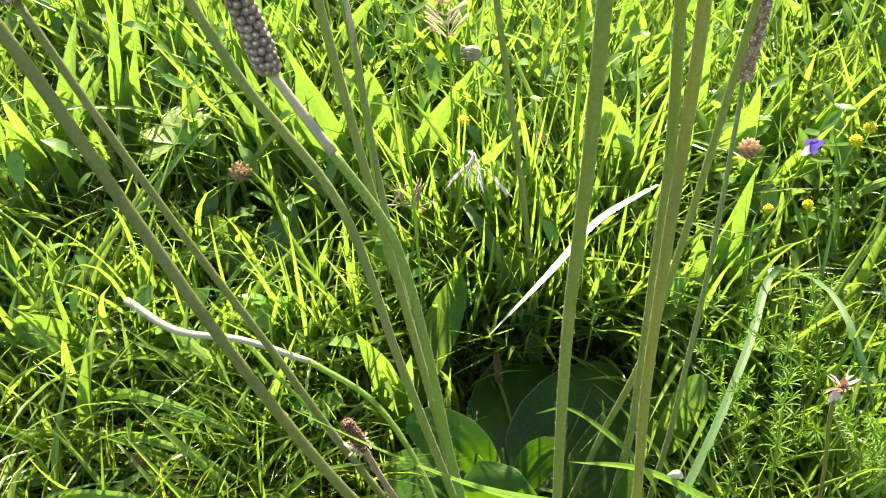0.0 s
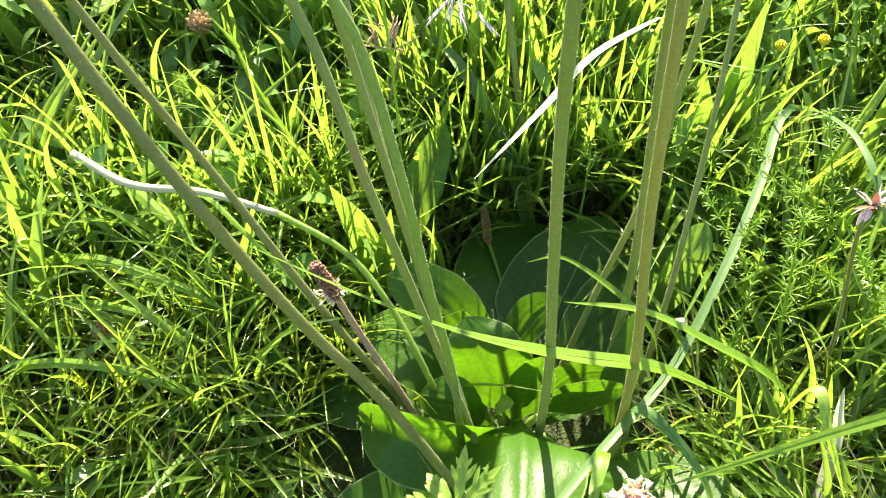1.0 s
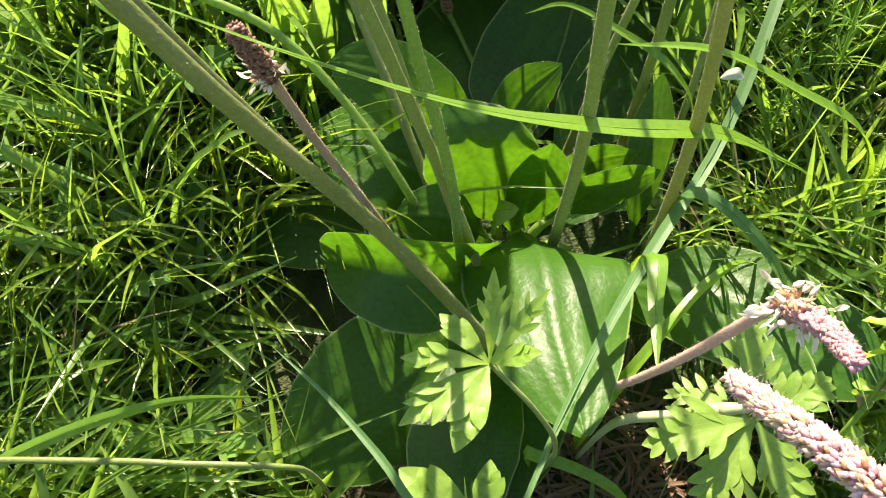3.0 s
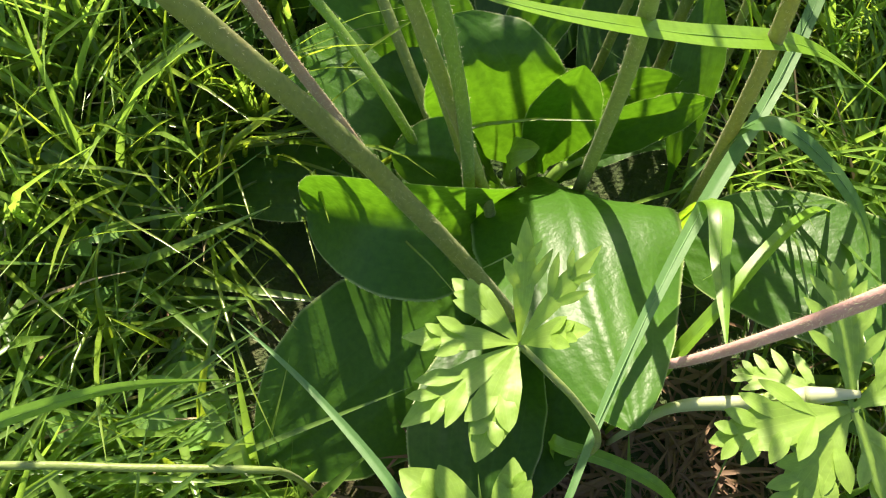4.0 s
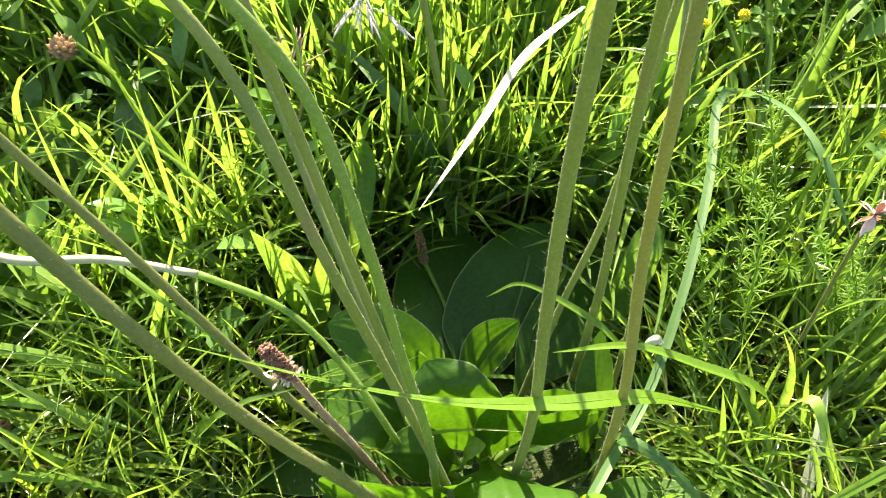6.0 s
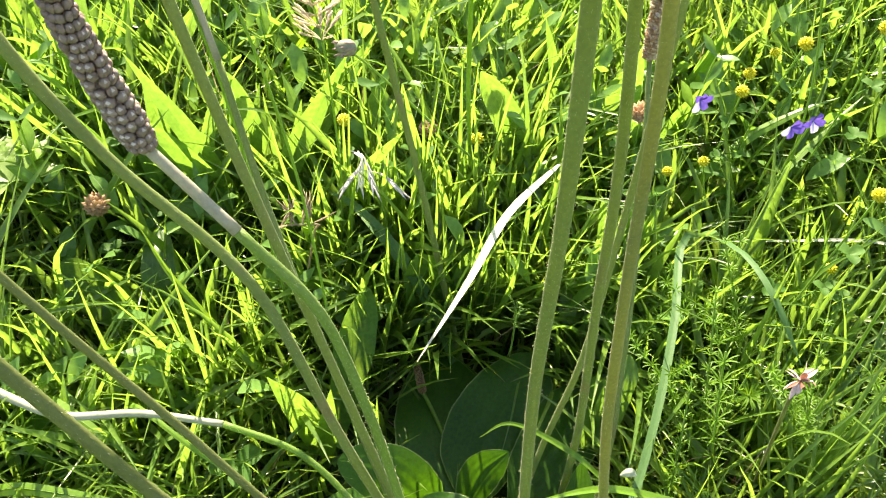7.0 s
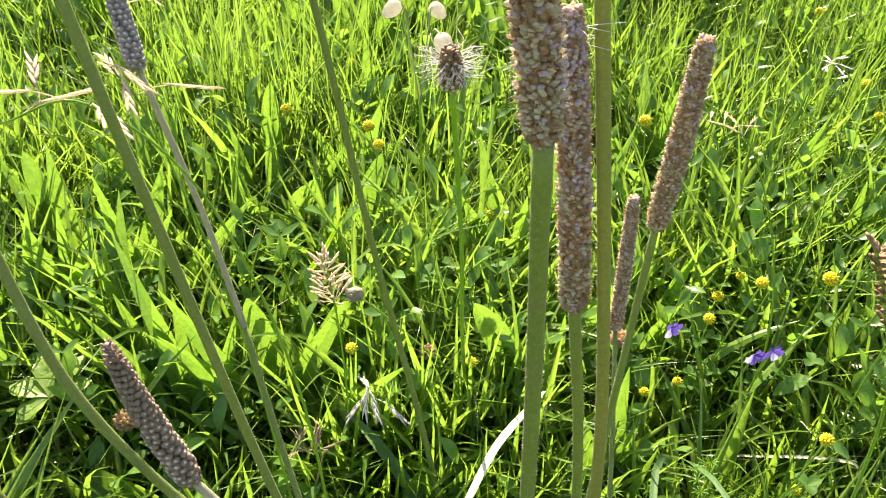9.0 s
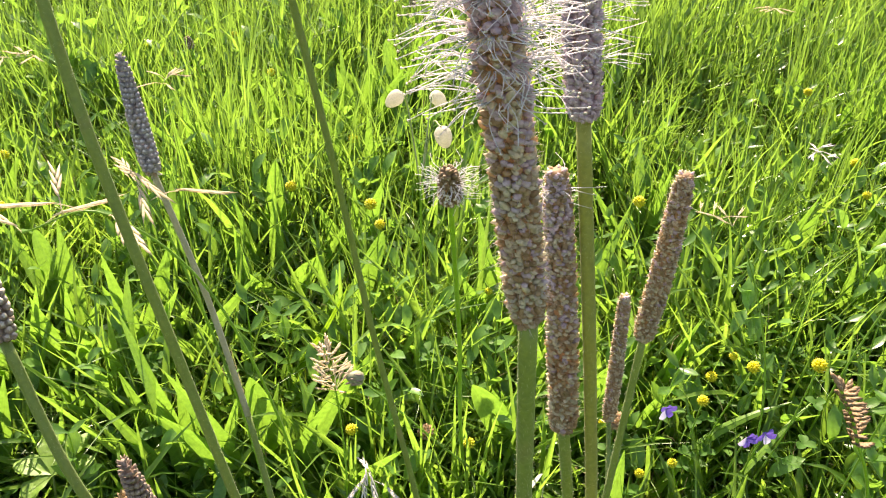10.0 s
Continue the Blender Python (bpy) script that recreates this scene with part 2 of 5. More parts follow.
def tube(shape, points, r0, r1=None, sides=8, steps=6, mat=0, knots=0.0, rng=None):
    """A round stem through the points, from radius r0 to r1, with slight swellings."""
    c = smooth_line(points, steps)
    r1 = r0 if r1 is None else r1
    n = len(c)
    r = np.linspace(r0, r1, n)
    if knots and rng is not None:
        r = r * (1 + knots * rng.standard_normal(n))
    t, s, b = frames_along(c)
    a = np.linspace(0, 2 * np.pi, sides, endpoint=False)
    ring = c[:, None] + r[:, None, None] * (np.cos(a)[None, :, None] * s[:, None] + np.sin(a)[None, :, None] * b[:, None])
    v = np.vstack([ring.reshape(-1, 3), c[:1], c[-1:]])
    f = [(i * sides + j, i * sides + (j + 1) % sides, (i + 1) * sides + (j + 1) % sides, (i + 1) * sides + j) for i in range(n - 1) for j in range(sides)]
    k = n * sides
    f += [(k, (j + 1) % sides, j) for j in range(sides)] + [(k + 1, (n - 1) * sides + j, (n - 1) * sides + (j + 1) % sides) for j in range(sides)]
    shape.add(v, f, mat=mat)
    return c, r


BLADE = ((0, 0.12, 0.2, 0.35, 0.5, 0.65, 0.8, 0.9, 0.96, 1), (0.10, 0.11, 0.3, 0.75, 0.97, 1, 0.82, 0.52, 0.27, 0.02))
BROAD = ((0, 0.10, 0.18, 0.32, 0.48, 0.62, 0.76, 0.87, 0.94, 0.98, 1), (0.12, 0.16, 0.50, 0.88, 1, 0.99, 0.87, 0.68, 0.46, 0.26, 0.10))
OVATE = ((0, 0.10, 0.20, 0.36, 0.52, 0.68, 0.82, 0.91, 0.96, 0.99, 1), (0.14, 0.20, 0.50, 0.86, 1, 0.97, 0.80, 0.58, 0.38, 0.18, 0.05))
LANCE = ((0, 0.1, 0.3, 0.5, 0.7, 0.88, 1), (0.16, 0.3, 0.8, 1, 0.8, 0.38, 0.02))
STRAP = ((0, 0.1, 0.4, 0.7, 0.9, 1), (0.7, 0.9, 1, 0.85, 0.4, 0.02))
ROUND = ((0, 0.1, 0.35, 0.65, 0.85, 0.95, 1), (0.15, 0.28, 0.7, 1, 0.82, 0.5, 0.06))
OVAL = ((0, 0.08, 0.3, 0.6, 0.85, 0.95, 1), (0.1, 0.4, 0.85, 1, 0.75, 0.42, 0.05))


def leaf(shape, points, half, across, profile=BLADE, fold=0.1, cup=0.0, wave=0.0, ribs=0.0, nv=13, nu=28, twist=0.0, phase=0.0, mat=0):
    """A leaf on a curved midrib: half its width, the way across it, folded, cupped, waved at the margin and ribbed along."""
    c = smooth_line(points, 10)
    d = np.r_[0, np.cumsum(np.linalg.norm(np.diff(c, axis=0), axis=1))]
    u = np.linspace(0, 1, nu)
    c = np.stack([np.interp(u * d[-1], d, c[:, k]) for k in range(3)], 1)
    t = unit(np.gradient(c, axis=0))
    a = np.asarray(across, float)
    s = unit(a - (t @ a)[:, None] * t)
    n = np.cross(s, t)
    if twist:
        ang = twist * u[:, None]
        s, n = s * np.cos(ang) + n * np.sin(ang), n * np.cos(ang) - s * np.sin(ang)
    w = half * np.interp(u, *profile)
    x = np.linspace(-1, 1, nv)
    lift = fold * np.abs(x)[None] + cup * (x**2)[None] + wave * (np.abs(x) ** 1.5)[None] * np.sin(u[:, None] * 13 + phase + 1.7 * np.sign(x)[None])
    lift = lift * w[:, None]
    if ribs:
        for at, deep, wide in ((0.0, 1.0, 0.07), (0.36, 0.55, 0.06), (-0.36, 0.55, 0.06), (0.68, 0.3, 0.05), (-0.68, 0.3, 0.05)):
            lift = lift - ribs * deep * half * np.exp(-(((x - at) / wide) ** 2))[None] * (w / half)[:, None]
        panel = np.interp(np.abs(x), (0, 0.06, 0.18, 0.34, 0.40, 0.54, 0.68, 0.74, 1), (0, 0.5, 1.0, 0.25, 0.25, 0.8, 0.2, 0.2, 0.5))
        lift = lift + 0.007 * half * panel[None] * (w / half)[:, None] * (1 + 0.3 * np.sin(u[:, None] * 4 + phase))
        lift = lift + 0.009 * half * np.sin(u[:, None] * 11 + phase + 3 * x[None]) * np.cos(x[None] * 4 + phase) * (w / half)[:, None] + 0.0016 * half * np.sin(u[:, None] * 52 + 9 * np.abs(x)[None])
    v = c[:, None] + (x[None] * w[:, None])[..., None] * s[:, None] + lift[..., None] * n[:, None]
    f = [(i * nv + j, i * nv + j + 1, (i + 1) * nv + j + 1, (i + 1) * nv + j) for i in range(nu - 1) for j in range(nv - 1)]
    uv = np.stack(np.meshgrid(u, (x + 1) / 2, indexing="ij"), -1)
    return shape.add(v.reshape(-1, 3), f, uv.reshape(-1, 2), mat)


def link(name, shape, materials, parent=None, base=None, smooth=True):
    """One mesh object out of a shape; base is its origin in plan units, and a child takes over its parent's."""
    base = np.asarray(base if base is not None else ((parent["base_x"], parent["base_y"], parent["base_z"]) if parent else (0, 0, 0)), float)
    v = np.vstack(shape.v)
    me = bpy.data.meshes.new(name)
    sizes = [len(q) for fs in shape.f for q in fs]
    idx = np.fromiter((i for fs in shape.f for q in fs for i in q), dtype=np.int32)
    me.vertices.add(len(v))
    me.vertices.foreach_set("co", ((v - base) * K).astype(np.float32).ravel())
    me.loops.add(len(idx))
    me.loops.foreach_set("vertex_index", idx)
    me.polygons.add(len(sizes))
    me.polygons.foreach_set("loop_start", np.r_[0, np.cumsum(sizes)[:-1]].astype(np.int32))
    materials = materials if isinstance(materials, (list, tuple)) else [materials]
    for m in materials:
        me.materials.append(m)
    if len(materials) > 1:
        me.polygons.foreach_set("material_index", np.concatenate([np.full(len(fs), m, np.int32) for fs, m in zip(shape.f, shape.mat)]))
    me.polygons.foreach_set("use_smooth", np.full(len(sizes), smooth))
    me.uv_layers.new(name="grid").data.foreach_set("uv", np.vstack(shape.uv)[idx].astype(np.float32).ravel())
    me.update()
    ob = new(name, me)
    if parent:
        ob.parent = parent
    else:
        ob.location = base * K
    ob["base_x"], ob["base_y"], ob["base_z"] = (float(b) for b in base)
    return ob


def thing(name, base, label, category, group=""):
    ob = new(name)
    ob.empty_display_size = 0.02
    ob.location = [K * b for b in base]
    ob["base_x"], ob["base_y"], ob["base_z"] = (float(b) for b in base)
    return tagged(ob, label, category, group)


def part(name, shape, materials, parent, label="", kind=""):
    return tagged(link(name, shape, materials, parent), label, kind=kind)


def strips(rng, root, phi, lean, bend, length, width, segs=4, twist=0.0, valley=False):
    """Many grass blades at once: ribbons from their roots, leaning towards phi and bending over."""
    n = len(root)
    k = np.arange(segs + 1) / segs
    ang = lean[:, None] + bend[:, None] * k[None] ** 1.3
    step = (length / segs)[:, None]
    swing = phi[:, None] + twist * rng.standard_normal(n)[:, None] * k[None]
    dx = np.stack([np.sin(ang) * np.cos(swing), np.sin(ang) * np.sin(swing), np.cos(ang)], -1) * step[..., None]
    c = root[:, None] + np.concatenate([np.zeros((n, 1, 3)), np.cumsum(dx[:, :-1], 1)], 1)
    spin = phi + rng.uniform(-0.9, 0.9, n)
    side = np.stack([-np.sin(spin), np.cos(spin), np.zeros(n)], -1)
    w = (width[:, None] * np.interp(k, (0, 0.15, 0.5, 0.8, 1), (0.75, 1, 0.9, 0.5, 0.04))[None])[..., None] * side[:, None]
    if valley:
        along = unit(np.gradient(c, axis=1))
        keel = np.cross(w, along) * rng.uniform(0.3, 0.9, n)[:, None, None]
        v = np.stack([c - w, c + keel, c + w], 2).reshape(-1, 3)
        q = np.array([(3 * i + j, 3 * i + j + 1, 3 * i + j + 4, 3 * i + j + 3) for i in range(segs) for j in range(2)])
        return v, (np.arange(n)[:, None, None] * 3 * (segs + 1) + q[None]).reshape(-1, 4)
    v = np.stack([c - w, c + w], 2).reshape(-1, 3)
    per = 2 * (segs + 1)
    q = np.array([(2 * i, 2 * i + 1, 2 * i + 3, 2 * i + 2) for i in range(segs)])
    f = (np.arange(n)[:, None, None] * per + q[None]).reshape(-1, 4)
    return v, f


def ovals(rng, base, way, normal, length, half, nu=5, arch=0.25, profile=OVAL):
    """Many small leaves at once, each a bent patch five points long and three across."""
    n = len(base)
    u = np.linspace(0, 1, nu)
    way = unit(way)
    s = unit(np.cross(way, normal))
    nn = np.cross(s, way)
    c = base[:, None] + (length[:, None] * u[None])[..., None] * way[:, None] + ((arch * length)[:, None] * (u - u**2)[None] * 1.6)[..., None] * nn[:, None]
    w = half[:, None] * np.interp(u, *profile)[None]
    x = np.array([-1.0, 0.0, 1.0])
    v = c[:, :, None] + (w[..., None] * x)[..., None] * s[:, None, None] + (0.25 * w[..., None] * np.abs(x))[..., None] * nn[:, None, None]
    per = nu * 3
    q = np.array([(i * 3 + j, i * 3 + j + 1, (i + 1) * 3 + j + 1, (i + 1) * 3 + j) for i in range(nu - 1) for j in range(2)])
    return v.reshape(-1, 3), (np.arange(n)[:, None, None] * per + q[None]).reshape(-1, 4)


def bulk(name, pieces, material, label, category):
    """One object out of many loose pieces."""
    vs, fs, at = [], [], 0
    for v, f in pieces:
        vs.append(v)
        fs.append(f + at)
        at += len(v)
    v, f = np.vstack(vs) * K, np.vstack(fs).astype(np.int32)
    me = bpy.data.meshes.new(name)
    me.vertices.add(len(v))
    me.vertices.foreach_set("co", v.astype(np.float32).ravel())
    me.loops.add(f.size)
    me.loops.foreach_set("vertex_index", f.ravel())
    me.polygons.add(len(f))
    me.polygons.foreach_set("loop_start", np.arange(0, f.size, f.shape[1], dtype=np.int32))
    me.materials.append(material)
    me.polygons.foreach_set("use_smooth", np.full(len(f), True))
    me.update()
    return tagged(new(name, me), label, category, kind="stuff")


def bead(shape, centre, axis, long, wide, flat=1.0, sides=6, rings=3, mat=0):
    """A small rounded bud, petal or seed along an axis."""
    axis = unit(np.asarray(axis, float))
    s = unit(np.cross(axis, (0.3, 0.2, 0.93)))
    b = np.cross(s, axis)
    a = np.linspace(0, 2 * np.pi, sides, endpoint=False)
    h = np.linspace(-1, 1, rings + 2)[1:-1]
    v = [centre - axis * long]
    for k in h:
        r = math.sqrt(1 - k * k) * (1.0 - 0.25 * k)
        v += list(centre + axis * long * k + wide * r * (np.cos(a)[:, None] * s + flat * np.sin(a)[:, None] * b))
    v.append(centre + axis * long)
    f = [(0, 1 + (j + 1) % sides, 1 + j) for j in range(sides)]
    for i in range(rings - 1):
        f += [(1 + i * sides + j, 1 + i * sides + (j + 1) % sides, 1 + (i + 1) * sides + (j + 1) % sides, 1 + (i + 1) * sides + j) for j in range(sides)]
    k = 1 + (rings - 1) * sides
    f += [(k + j, k + (j + 1) % sides, k + sides) for j in range(sides)]
    shape.add(np.array(v), f, mat=mat)


def hair_coat(c, r, rng, count, long):
    """Short pale hairs standing off a stem."""
    t, s, b = frames_along(c)
    i = rng.integers(0, len(c) - 1, count)
    k = rng.random(count)[:, None]
    a = rng.uniform(0, 2 * np.pi, count)[:, None]
    out = np.cos(a) * s[i] + np.sin(a) * b[i]
    p = c[i] * (1 - k) + c[i + 1] * k + out * r[i][:, None] * 0.9
    tip = p + (out + 0.5 * t[i] * rng.standard_normal((count, 1)) + 0.3 * rng.standard_normal((count, 3))) * long * rng.uniform(0.5, 1.2, (count, 1))
    w = unit(np.cross(out, t[i])) * 0.000032
    v = np.stack([p - w, p + w, tip], 1).reshape(-1, 3)
    return v, [(3 * j, 3 * j + 1, 3 * j + 2) for j in range(count)]


# ---- ground ----


def build_ground():
    """One sheet to the horizon: fine and uneven round the plants, wide steps far off."""
    near = np.arange(-1.2, 2.41, 0.03)
    out = np.array([3, 4, 6, 9, 14, 25, 50, 100, 200, 375.0])
    gx = np.r_[-out[::-1], near, out]
    gy = gx + 0.3
    X, Y = np.meshgrid(gx, gy, indexing="ij")
    Z = np.array([0.008 * noise.noise((6 * a, 6 * b, 0)) + 0.004 * noise.noise((25 * a, 25 * b, 3)) for a, b in zip(X.ravel(), Y.ravel())]) - 0.008
    n = len(gx)
    sh = Shape().add(np.stack([X.ravel(), Y.ravel(), Z], 1), [(i * n + j, (i + 1) * n + j, (i + 1) * n + j + 1, i * n + j + 1) for i in range(n - 1) for j in range(n - 1)])
    return tagged(link("ground", sh, m_soil), "dark brown mossy soil under the meadow grass", "ground", kind="structure")


build_ground()

# ---- the hoary plantain ----
rng = np.random.default_rng(7)


def bud_spike(points, r0, r1, parent, material=None, label="", rows=26, name="flower_spike", rim=None):
    """A spike of closed buds, packed in spirals and tapering to its tip."""
    c = smooth_line(points, 10)
    d = np.r_[0, np.cumsum(np.linalg.norm(np.diff(c, axis=0), axis=1))]
    sh = Shape()
    tube(sh, points, r0 * 0.75, r1 * 0.6, 8, 4)
    t, s, b = frames_along(c)
    per = 10
    total = rows * per
    for k in range(total):
        u = (k + 0.5) / total
        r = np.interp(u, (0, 0.08, 0.5, 0.9, 1), (0.8 * r0, r0, 0.85 * r0 + 0.15 * r1, 0.35 * r0 + 0.65 * r1, 0.7 * r1))
        p, tt, ss, bb = (np.array([np.interp(u * d[-1], d, q[:, i]) for i in range(3)]) for q in (c, t, s, b))
        a = k * 2 * math.pi / per + (k // per) * math.pi / per + 0.12 * rng.standard_normal()
        o = math.cos(a) * ss + math.sin(a) * bb
        size = d[-1] / rows * 0.62
        wide = min(size, 2 * math.pi * r / per * 0.62)
        bead(sh, p + o * r * 0.88, unit(0.75 * tt + 0.55 * o), size, wide, 1.0, 6, 3, mat=0)
        bead(sh, p + o * r * 0.97 + tt * size * 0.1, unit(0.8 * tt + 0.55 * o), size * 0.76, wide * 0.72, 1.0, 6, 3, mat=1)
    return part(name, sh, [material or m_bud, rim or m_bud_rim], parent, label)


def seed_spike(points, r, parent, label, rows=34, pink=0.0, name="flower_spike", skins=None, threads=1500):
    """A spike in fruit: husks and papery bracts all round, withered threads, pinker towards the top."""
    c = smooth_line(points, 10)
    d = np.r_[0, np.cumsum(np.linalg.norm(np.diff(c, axis=0), axis=1))]
    sh = Shape()
    tube(sh, points, r * 0.7, r * 0.5, 8, 4)
    t, s, b = frames_along(c)
    per = 22
    rows = int(rows * 1.7)
    total = rows * per
    for k in range(total):
        u = (k + 0.5) / total
        rr = r * np.interp(u, (0, 0.04, 0.5, 0.9, 1), (0.75, 0.98, 1.0, 0.82, 0.5)) * (1 + 0.07 * rng.standard_normal())
        p, tt, ss, bb = (np.array([np.interp(u * d[-1], d, q[:, i]) for i in range(3)]) for q in (c, t, s, b))
        a = k * 2.39996 + 0.2 * rng.standard_normal()
        o = math.cos(a) * ss + math.sin(a) * bb
        size = d[-1] / rows * rng.uniform(0.95, 1.5)
        kind = 1 if rng.random() < 0.48 else (2 if rng.random() < pink * (0.05 + 1.5 * u) else 0)
        kind = 3 if kind == 1 and rng.random() < 3.5 * pink * (u - 0.36) else kind
        way = unit(rng.uniform(0.3, 0.9) * tt + 0.8 * o + 0.3 * rng.standard_normal(3))
        bead(sh, p + o * rr * 0.86, way, size * (0.8 if kind % 2 else 0.7), size * (0.42 if kind % 2 else 0.5), 0.75, 5, 2, mat=kind)
    ob = part(name, sh, skins or [m_pink if pink > 0.95 else m_husk, m_pink_pale if pink > 0.85 else m_husk_pale, m_pink, m_pink_pale], parent, label)
    fuzz, faces = hair_coat(c, np.interp(np.linspace(0, 1, len(c)), (0, 0.05, 0.9, 1), (0.8, 1.05, 0.9, 0.5)) * r, rng, threads, 0.0016)
    part("spike_threads", Shape().add(fuzz, faces), m_pink_pale if pink > 0.6 else m_husk_pale, ob, "fine withered threads", kind="stuff")
    return ob


def filaments(points, r, parent, count, low, high, long):
    """Thin lilac threads with pale tips, standing out all round the open part of a spike."""
    c = smooth_line(points, 10)
    t, s, b = frames_along(c)
    sh = Shape()
    for k in range(count):
        i = int(rng.uniform(low, high) * (len(c) - 1))
        a = rng.uniform(0, 2 * math.pi)
        o = math.cos(a) * s[i] + math.sin(a) * b[i]
        side = np.cross(o, t[i])
        n = long * rng.uniform(0.6, 1.15)
        p0 = c[i] + o * r * 0.8
        lean = rng.normal(0.05, 0.14)
        p1 = p0 + o * n * 0.5 + t[i] * n * (0.5 * lean + 0.06) + side * n * rng.normal(0, 0.08)
        p2 = p0 + o * n + t[i] * n * lean + side * n * rng.normal(0, 0.28)
        tube(sh, [p0, p1, p2], 0.000095, 0.00006, 4, 3, mat=0)
        bead(sh, p2, side, 0.00034, 0.00018, 0.7, 5, 2, mat=1)
    return part("stamen_fringe", sh, [m_filament, m_anther], parent, "long lilac-white stamen threads with cream tips", kind="stuff")


def florets(centre, r, parent, count):
    """A ruff of withered cream florets round the neck of a spike."""
    sh = Shape()
    for k in range(count):
        o = unit(rng.standard_normal(3))
        p = np.array(centre) + o * r * rng.uniform(0.5, 1.0)
        if k % 3:
            bead(sh, p, unit(o + 0.6 * rng.standard_normal(3)), rng.uniform(0.0010, 0.0018), rng.uniform(0.0004, 0.0009), 0.6, 5, 2, mat=k % 2)
        else:
            leaf(sh, [p, p + o * 0.0016, p + o * 0.0026 + 0.001 * rng.standard_normal(3)], 0.0006, rng.standard_normal(3), OVAL, 0.4, nv=3, nu=5, mat=0)
    return part("withered_floret", sh, [m_anther, m_husk], parent, "withered cream and brown florets", kind="stuff")


def stalk(points, r0, r1, parent, material, label="", hairs=420, name="flower_stalk", long=0.00062):
    sh = Shape()
    c, r = tube(sh, points, r0, r1, 10, 7, knots=0.012, rng=rng)
    ob = part(name, sh, material, parent, label)
    if hairs:
        v, f = hair_coat(c, r, rng, hairs * 10, long)
        part("stalk_hairs", Shape().add(v, f), m_hair, ob, "short whitish hairs", kind="stuff")
    return ob


def rosette_leaf(parent, points, half, across, label="", fold=0.12, cup=-0.06, wave=0.07, ribs=0.028, profile=BLADE, material=None):
    sh = leaf(Shape(), points, half, across, profile, fold, cup, wave, ribs, nv=25, nu=40, phase=rng.uniform(0, 6))
    ob = part("leaf", sh, material or m_rosette, parent, label)
    grid = sh.v[0].reshape(40, 25, 3)
    fringe = Shape()
    for side, inner in ((0, 1), (24, 23)):
        for k in range(230):
            p = rng.uniform(7, 38.9)
            i, f = int(p), p % 1
            root = grid[i, side] * (1 - f) + grid[i + 1, side] * f
            out = unit(root - grid[i, inner] + 0.0006 * rng.standard_normal(3))
            ahead = unit(grid[i + 1, side] - grid[i, side])
            fringe.add(np.array([root - ahead * 0.00004, root + ahead * 0.00004, root + out * rng.uniform(0.0002, 0.0006)]), [(0, 1, 2)])
    part("leaf_hairs", fringe, m_hair, ob, "short whitish hairs along the margin", kind="stuff")
    return ob

plantain = thing("hoary_plantain", (0.037, 0.176, 0.0), "hoary plantain with a flat rosette and tall hairy flower stalks", "plantain")

# the leaves of the rosette: midrib, half width, way across, label, fold
rosette_leaf(plantain, [(0.042, 0.178, 0.014), (0.041, 0.152, 0.046), (0.037, 0.121, 0.058), (0.036, 0.088, 0.066)], 0.0280, (0.046, -0.014, 0.01), "broad pale green leaf with a bright shine", 0.13, cup=0.08, profile=((0, 0.1, 0.18, 0.3, 0.42, 0.55, 0.7, 0.82, 0.92, 0.97, 1), (0.12, 0.2, 0.62, 0.95, 1, 0.93, 0.76, 0.57, 0.34, 0.18, 0.05)), wave=0.09)
rosette_leaf(plantain, [(0.0262, 0.1588, 0.008), (-0.0025, 0.1337, 0.016), (-0.0270, 0.1178, 0.016), (-0.0545, 0.1038, 0.012)], 0.0282, (0.0156, -0.0195, -0.0150), "broad dark green leaf in shade", 0.06)
rosette_leaf(plantain, [(0.0312, 0.170, 0.0130), (0.0112, 0.1537, 0.0425), (-0.010, 0.155, 0.0500), (-0.0305, 0.1690, 0.0337)], 0.0178, (-0.0037, -0.0081, -0.0150), "folded green leaf, half lit", -0.25, cup=-0.33, profile=OVATE)
rosette_leaf(plantain, [(0.0425, 0.1812, 0.010), (0.0325, 0.1875, 0.0362), (0.0225, 0.1937, 0.060), (0.0172, 0.2030, 0.068)], 0.0208, (0.020, -0.0013, -0.0056), "upright green leaf with a pale margin", 0.10, profile=OVATE)
rosette_leaf(plantain, [(0.0312, 0.2087, 0.010), (0.015, 0.215, 0.0425), (0.0013, 0.2225, 0.0575), (-0.0190, 0.2312, 0.0620)], 0.0160, (-0.0106, -0.0081, -0.0069), "rounded leaf behind the crown with a sunlit patch", 0.10, profile=OVATE)
rosette_leaf(plantain, [(0.0438, 0.1812, 0.010), (0.0462, 0.1837, 0.030), (0.051, 0.1866, 0.060)], 0.0108, (0.0095, -0.0030, 0.000), "small upright folded young leaf", 0.38, profile=OVATE)
rosette_leaf(plantain, [(0.052, 0.182, 0.0125), (0.0687, 0.180, 0.0337), (0.090, 0.1787, 0.0455)], 0.0092, (0.0015, -0.0035, -0.0095), "narrow leaf crossed by sun", 0.14)
rosette_leaf(plantain, [(0.050, 0.186, 0.0125), (0.0675, 0.190, 0.0362), (0.083, 0.1862, 0.0470)], 0.0082, (0.0015, -0.0035, -0.0085), "narrow leaf crossed by sun", 0.14)
rosette_leaf(plantain, [(0.084, 0.168, 0.006), (0.089, 0.186, 0.034), (0.095, 0.208, 0.062)], 0.0085, (0.02, 0.0, 0.0), "", 0.1)
